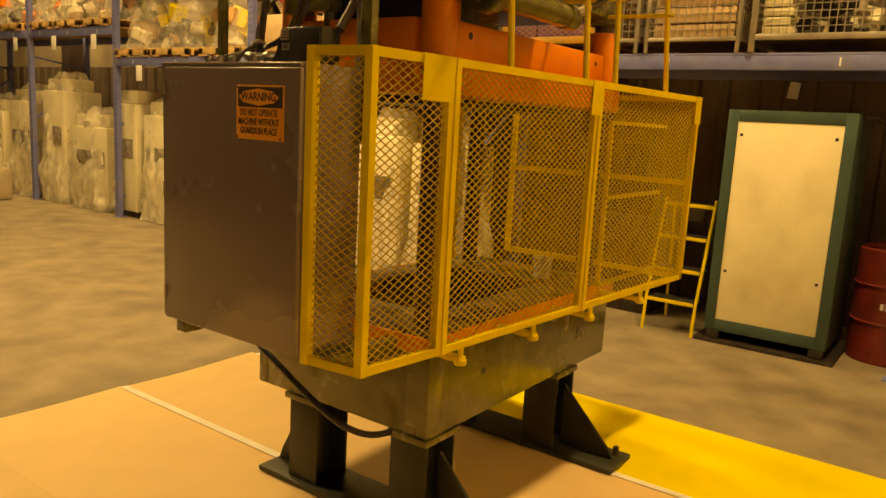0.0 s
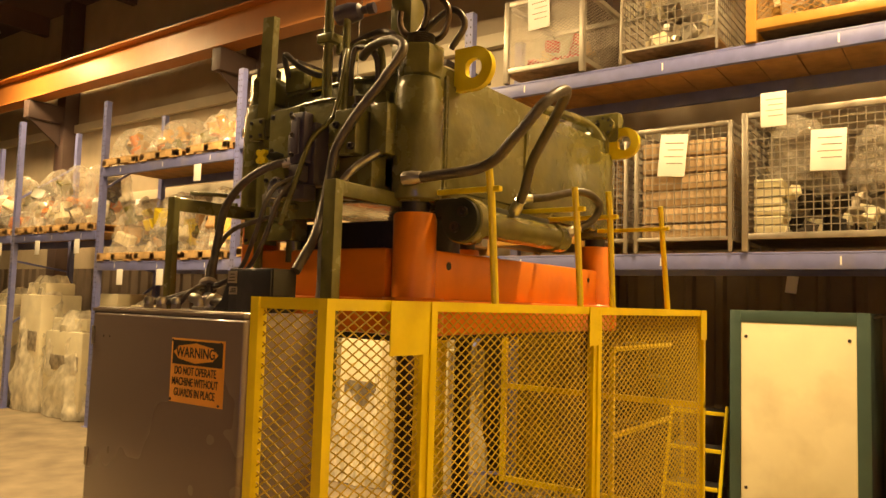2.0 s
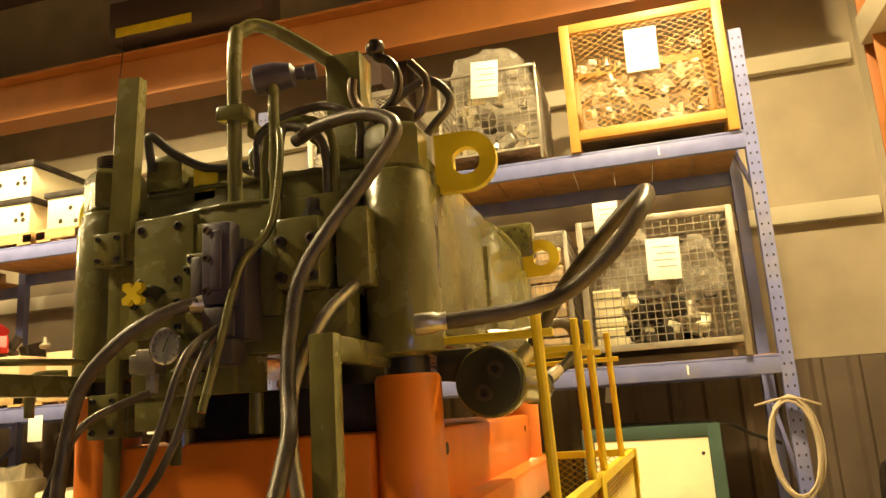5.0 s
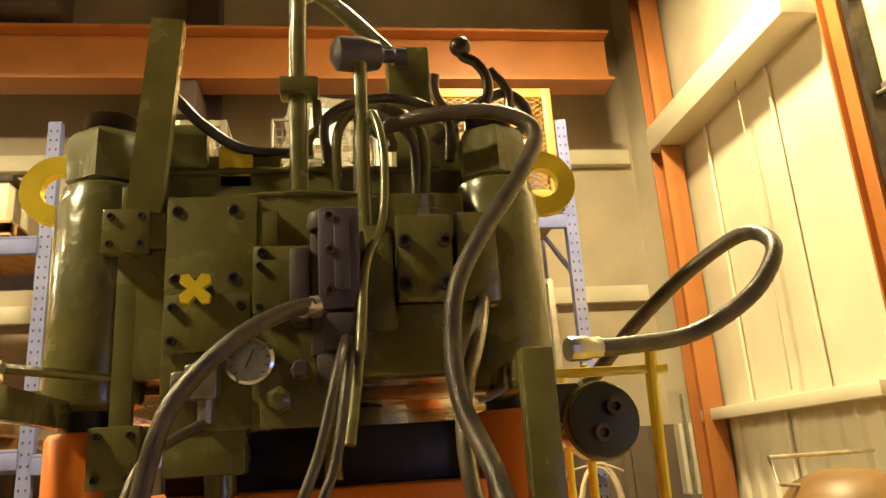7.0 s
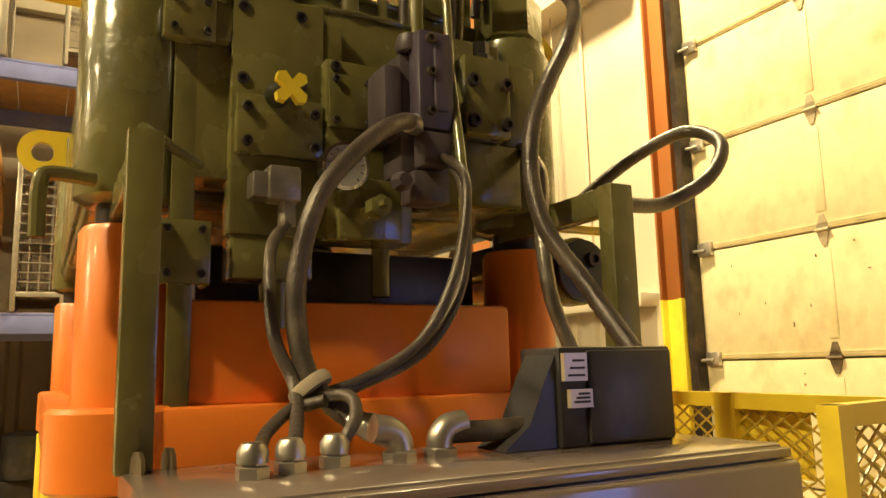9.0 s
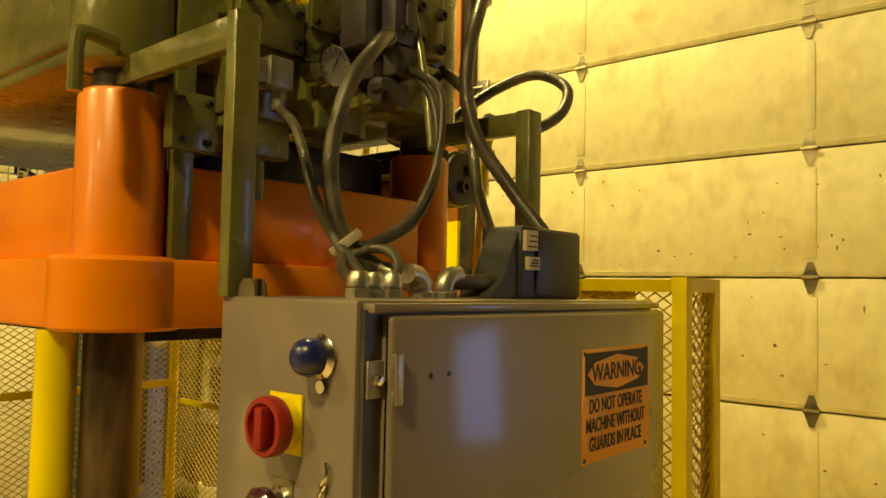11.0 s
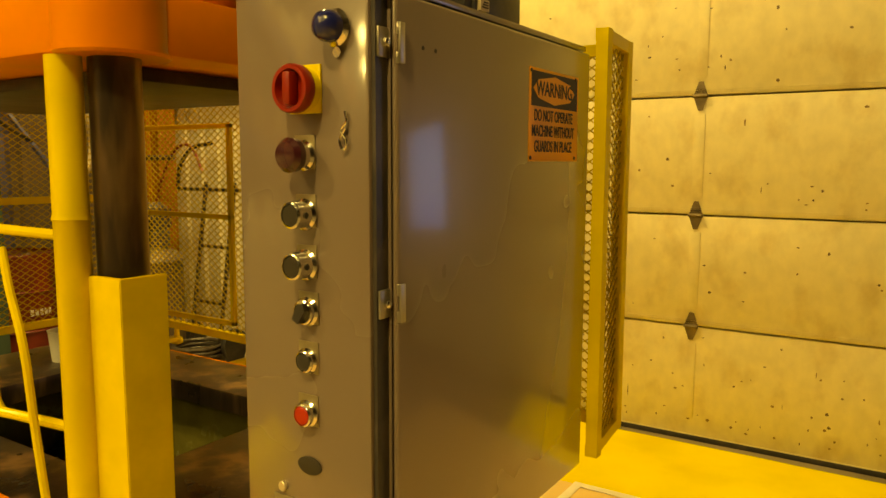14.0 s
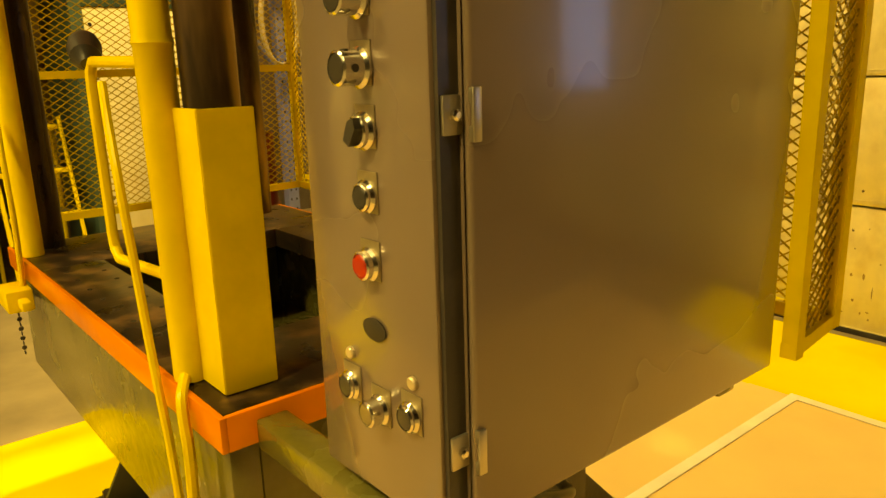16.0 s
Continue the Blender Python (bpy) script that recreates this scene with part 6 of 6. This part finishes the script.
for x in (3.5, 4.1):
    for y in (13.0, 13.8):
        part("wheel", lathe(bmesh.new(), (x, y, 0.06), [(0.06, -0.02), (0.06, 0.02)], 16, (1, 0, 0)), MAT["black_plastic"], ob)

# ---- under and beside the right bay ----
wc = thing("steel_cabinet", (4.75, -0.53, 0), "teal-framed steel cabinet with a pale front panel, on a pallet", "cabinet")
part("base", bars(bmesh.new(), [(4.33, 5.2, -1.09, 0.0, 0.0, 0.03), (4.36, 4.5, -1.0, -0.9, 0.03, 0.07), (4.36, 4.5, -0.2, -0.1, 0.03, 0.07), (5.0, 5.14, -1.0, -0.9, 0.03, 0.07), (5.0, 5.14, -0.2, -0.1, 0.03, 0.07)], 0.004), MAT["dark_steel"], wc)
bm = bmesh.new()
bars(bm, [(4.40, 5.2, -1.02, -0.07, 0.07, 1.92), (4.385, 4.40, -1.02, -0.935, 0.07, 1.92), (4.385, 4.40, -0.15, -0.07, 0.07, 1.92), (4.385, 4.40, -0.935, -0.15, 1.83, 1.92), (4.385, 4.40, -0.935, -0.15, 0.07, 0.165)], 0.004)
part("frame", bm, MAT["teal_paint"], wc)
panel = part("front_panel", box(bmesh.new(), 4.392, 4.402, -0.932, -0.153, 0.168, 1.827, 0.002), MAT["cream_panel"], wc, "pale cream front panel")
for y in (-0.889, -0.188):
    for z in (0.588, 1.72):
        part("screw", disc(bmesh.new(), (4.392, y, z), (-1, 0, 0), 0.013, 0.004, 10, 0.002), MAT["dark_steel"], panel)
st = thing("step_ladder", (4.5, 0.25, 0), "yellow rolling step ladder beside the cabinet", "step ladder")
for y in (0.02, 0.46):
    part("rail", tube(bmesh.new(), [(4.34, y, 0.0), (4.38, y, 0.25), (4.6, y, 0.95), (4.66, y, 1.14)], 0.014, 8), MAT["safety_yellow"], st)
    part("back_leg", tube(bmesh.new(), [(4.95, y, 0.0), (4.9, y, 1.05)], 0.014, 8), MAT["safety_yellow"], st)
for k, (x, z) in enumerate(((4.37, 0.25), (4.45, 0.52), (4.54, 0.80), (4.66, 1.08))):
    tread = part("tread", box(bmesh.new(), x, x + 0.22, 0.035, 0.445, z - 0.01, z + 0.01, 0.003), MAT["black_plastic"], st, "black rubber tread")
    part("nosing", box(bmesh.new(), x - 0.012, x, 0.035, 0.445, z - 0.02, z + 0.012, 0.003), MAT["safety_yellow"], tread)
dr = thing("oil_drum", (4.9, -1.35, 0), "dark red steel drum beside the cabinet", "drum")
part("shell", lathe(bmesh.new(), (4.95, -1.38, 0), [(0.28, 0), (0.29, 0.01), (0.29, 0.29), (0.302, 0.30), (0.29, 0.31), (0.29, 0.59), (0.302, 0.60), (0.29, 0.61), (0.29, 0.88), (0.28, 0.89), (0.27, 0.87), (0.0, 0.87)], 32), MAT["drum_red"], dr)
bm = bmesh.new()
for k in range(5):
    a = radians(170 + k * 7)
    c, s = math.cos(a), math.sin(a)
    box(bm, 0.2905, 0.2925, -0.012, 0.012, 0.42, 0.47, 0, Matrix.Translation((4.95, -1.38, 0)) @ Matrix.Rotation(a, 4, "Z"))
part("print_bar", bm, MAT["card"], dr, "", "stuff")
part("cap", lathe(bmesh.new(), (4.8, -1.38, 0.87), [(0.03, 0), (0.03, 0.02)], 12), MAT["galvanised"], dr)
rope_rng = random.Random(3)
coil = thing("rope_coil", (4.27, -1.46, 1.4), "coil of pale cable hung on the rack upright", "cable coil")
for k in range(9):
    ry, rz = 0.14 + 0.02 * rope_rng.random(), 0.30 + 0.035 * rope_rng.random()
    cx, cy = 4.25 - 0.006 * k, -1.46 + rope_rng.uniform(-0.02, 0.02)
    pts = [(cx, cy + ry * math.cos(a), 1.74 + rz * math.sin(a)) for a in [i * math.tau / 20 for i in range(21)]]
    part("turn", tube(bmesh.new(), pts, 0.0085, 6), MAT["rope"], coil)
part("tie", tube(bmesh.new(), [(4.28, -1.66, 2.0), (4.20, -1.46, 2.06), (4.28, -1.25, 2.02)], 0.0085, 6, 5, True), MAT["rope"], coil)
eb = thing("wall_box", (5.2, -2.7, 1.4), "grey electrical box on the wall", "electrical box")
part("box", box(bmesh.new(), 5.35, 5.55, -2.72, -2.62, 1.35, 1.75, 0.008), MAT["cabinet_grey"], eb)
part("conduit", tube(bmesh.new(), [(5.4, -2.68, 1.75), (5.4, -2.68, 2.6)], 0.015, 8), MAT["galvanised"], eb)
tk = thing("air_tank", (2.3, -2.05, 0), "tan vertical air tank by the wall", "tank")
part("vessel", lathe(bmesh.new(), (2.62, -2.22, 0.1), [(0.0, 0.0), (0.2, 0.03), (0.33, 0.12), (0.35, 0.2), (0.35, 1.62), (0.33, 1.72), (0.25, 1.82), (0.12, 1.87), (0, 1.88)], 36), MAT["tank_tan"], tk)
for a in (30, 150, 270):
    c, s = math.cos(radians(a)), math.sin(radians(a))
    part("leg", beam(bmesh.new(), (2.62 + 0.3 * c, -2.22 + 0.3 * s, 0), (2.62 + 0.3 * c, -2.22 + 0.3 * s, 0.3), 0.04, 0.04), MAT["tank_tan"], tk)
part("air_pipe", tube(bmesh.new(), [(2.62, -2.0, 1.9), (2.6, -1.85, 1.92), (2.66, -1.85, 2.05), (2.75, -2.5, 2.05)], 0.012, 8), MAT["galvanised"], tk)
# conduits on the south wall
for x, z0, z1 in ((3.35, 2.42, 4.7), (3.9, 1.0, 2.33), (4.3, 2.42, 4.7)):
    bm = tube(bmesh.new(), [(x, -2.74, z0), (x, -2.74, z1)], 0.014, 8)
    solid("wall_conduit", bm, MAT["wall_liner"], "thin cream conduit running up the wall", "conduit", "", "wall conduits")
bm = tube(bmesh.new(), [(3.6, -2.65, 5.0), (3.55, -2.62, 3.5), (3.58, -2.62, 2.45)], 0.006, 6, 6, True)
solid("pull_cord", bm, MAT["rope"], "thin pull cord hanging by the wall", "cord")
# electrical gear on the dado behind the racks
pb = thing("switch_box", (5.8, 1.75, 1.0), "grey switch box on the wall behind the rack", "electrical box")
part("box", box(bmesh.new(), 5.7, 5.865, 1.6, 1.9, 1.15, 1.6, 0.01), MAT["cabinet_grey"], pb)
part("label", box(bmesh.new(), 5.697, 5.70, 1.68, 1.82, 1.4, 1.5), MAT["card"], pb)
part("conduit", tube(bmesh.new(), [(5.8, 1.75, 1.6), (5.8, 1.75, 2.3)], 0.02, 8), MAT["galvanised"], pb)
fe = thing("fire_extinguisher", (5.75, 1.3, 0.9), "red fire extinguisher on the wall behind the rack", "extinguisher")
part("bottle", lathe(bmesh.new(), (5.78, 1.3, 0.9), [(0.07, 0), (0.08, 0.02), (0.08, 0.4), (0.03, 0.5), (0.03, 0.54)], 16), MAT["red_plastic"], fe)
part("horn", tube(bmesh.new(), [(5.78, 1.3, 1.42), (5.7, 1.3, 1.4), (5.68, 1.3, 1.1)], 0.015, 8), MAT["black_plastic"], fe)
mt = thing("work_machine", (5.2, 0.9, 0), "dark machine standing under the rack", "machine")
part("body", bars(bmesh.new(), [(4.8, 5.5, 0.6, 1.2, 0, 0.9), (4.9, 5.3, 0.7, 1.1, 0.9, 1.3)], 0.03), MAT["dark_steel"], mt)
part("motor", lathe(bmesh.new(), (4.95, 0.9, 1.3), [(0.12, 0), (0.13, 0.02), (0.13, 0.28), (0.1, 0.3)], 20), MAT["black_plastic"], mt)
bk = thing("bucket", (1.75, 0.1, BED), "small white plastic bucket standing on the press bed", "bucket")
part("shell", lathe(bmesh.new(), (1.72, 0.12, BED), [(0.045, 0), (0.055, 0.11), (0.058, 0.115), (0.052, 0.115), (0.045, 0.01), (0, 0.01)], 24), MAT["card"], bk)

hose([(4.6, -0.985, 1.88), (4.62, -1.1, 1.9), (4.66, -1.25, 1.82), (4.75, -1.45, 1.74)], 0.014, "black cable leaving the steel cabinet's side", "black_plastic", ends=False, name="cable")
tag_card(5.86, -0.24, 2.17, 0.1, 0.16, 8, "small torn paper tag on the wall cladding")

# hand truck, bucket and pump standing against the south wall
ht = thing("hand_truck", (3.9, -2.45, 0), "dark steel hand truck leaning by the wall", "hand truck")
for x in (3.72, 4.06):
    part("side_tube", tube(bmesh.new(), [(x, -2.30, 0.12), (x, -2.50, 1.42)], 0.018, 10), MAT["dark_steel"], ht)
for z in (0.45, 0.9, 1.36):
    part("cross_bar", tube(bmesh.new(), [(3.66 if z > 1 else 3.72, -2.35 - 0.154 * (z - 0.4), z), (4.42 if z > 1 else 4.06, -2.35 - 0.154 * (z - 0.4), z)], 0.016, 8), MAT["dark_steel"], ht)
part("handle", tube(bmesh.new(), [(4.42, -2.5, 1.36), (4.40, -2.51, 1.55), (4.25, -2.52, 1.7), (4.02, -2.53, 1.74)], 0.018, 10, 5, True), MAT["dark_steel"], ht)
part("toe_plate", box(bmesh.new(), 3.66, 4.12, -2.31, -2.05, 0.008, 0.02, 0.003), MAT["dark_steel"], ht)
for x in (3.64, 4.14):
    part("wheel", lathe(bmesh.new(), (x, -2.38, 0.13), [(0.04, -0.025), (0.12, -0.025), (0.13, -0.01), (0.13, 0.01), (0.12, 0.025), (0.04, 0.025)], 20, (1, 0, 0)), MAT["black_plastic"], ht)
hose([(4.75, -2.45, 0.8), (4.7, -2.5, 1.3), (4.5, -2.52, 1.66), (4.25, -2.5, 1.72), (4.05, -2.46, 1.5)], 0.012, "red air hose looped over the hand truck", "drum_red", ends=False, name="air_hose")
hose([(3.55, -2.5, 0.01), (3.5, -2.56, 0.7), (3.45, -2.6, 1.3), (3.5, -2.64, 1.9)], 0.012, "red air hose hanging by the wall", "drum_red", ends=False, name="air_hose")
bk = thing("bucket", (4.15, -1.95, 0), "white plastic bucket on the concrete floor", "bucket")
part("pail", lathe(bmesh.new(), (4.15, -1.95, 0.001), [(0.125, 0), (0.15, 0.33), (0.158, 0.335), (0.158, 0.36), (0.145, 0.36), (0.13, 0.30)], 24), MAT["cream_panel"], bk)
part("bail", tube(bmesh.new(), [(4.0, -1.95, 0.32), (3.99, -1.86, 0.22), (4.15, -1.78, 0.18), (4.31, -1.86, 0.22), (4.3, -1.95, 0.32)], 0.004, 6, 5, True), MAT["wire"], bk)
pm = thing("pump_unit", (4.75, -2.25, 0), "dark pump and motor standing on the floor", "pump")
part("base", box(bmesh.new(), 4.5, 5.05, -2.5, -2.05, 0, 0.12, 0.01), MAT["dark_steel"], pm)
part("motor", lathe(bmesh.new(), (4.55, -2.28, 0.34), [(0.1, 0), (0.19, 0.02), (0.2, 0.05), (0.2, 0.36), (0.15, 0.4), (0.05, 0.41)], 24, (1, 0, 0)), MAT["valve_dark"], pm)
part("fan_cover", lathe(bmesh.new(), (4.55, -2.28, 0.34), [(0.2, -0.06), (0.21, 0), (0.21, 0.03)], 24, (1, 0, 0)), MAT["black_plastic"], pm)
part("terminal_box", box(bmesh.new(), 4.65, 4.83, -2.36, -2.2, 0.53, 0.72, 0.01), MAT["valve_dark"], pm)
mx = thing("mixer_drum", (4.3, -2.12, 0), "dark drum machine with a motor on top, by the wall", "drum machine")
part("drum", lathe(bmesh.new(), (4.3, -2.12, 0), [(0.2, 0), (0.25, 0.02), (0.25, 0.3), (0.262, 0.31), (0.25, 0.32), (0.25, 0.78), (0.262, 0.8), (0.24, 0.84), (0.12, 0.9), (0.0, 0.9)], 28), MAT["wall_steel"], mx)
motor = part("motor", lathe(bmesh.new(), (4.3, -2.12, 0.9), [(0.1, 0), (0.15, 0.01), (0.15, 0.12), (0.12, 0.14), (0.14, 0.15), (0.14, 0.32), (0.09, 0.36), (0.0, 0.36)], 24), MAT["valve_dark"], mx, "dark finned motor")
for k in range(12):
    a = k * math.tau / 12
    c, q = math.cos(a), math.sin(a)
    part("fin", beam(bmesh.new(), (4.3 + 0.15 * c, -2.12 + 0.15 * q, 1.06), (4.3 + 0.15 * c, -2.12 + 0.15 * q, 1.21), 0.012, 0.03, (c, q, 0)), MAT["valve_dark"], motor)
part("lever", tube(bmesh.new(), [(4.18, -2.0, 0.86), (4.06, -1.93, 0.98), (3.98, -1.9, 1.16)], 0.016, 10), MAT["dark_steel"], mx)
part("side_pipe", tube(bmesh.new(), [(4.52, -2.05, 0.3), (4.58, -2.02, 0.5), (4.58, -2.02, 1.45), (4.5, -2.1, 1.6), (4.2, -2.3, 1.62)], 0.022, 10, 5, True), MAT["dark_steel"], mx)
for k in range(4):
    part("hose_turn", tube(bmesh.new(), [(3.86 + 0.19 * math.cos(a), -2.2 + 0.19 * math.sin(a), 0.03 + 0.034 * k) for a in [i * math.tau / 20 for i in range(21)]], 0.016, 8), MAT["hose"], mx)
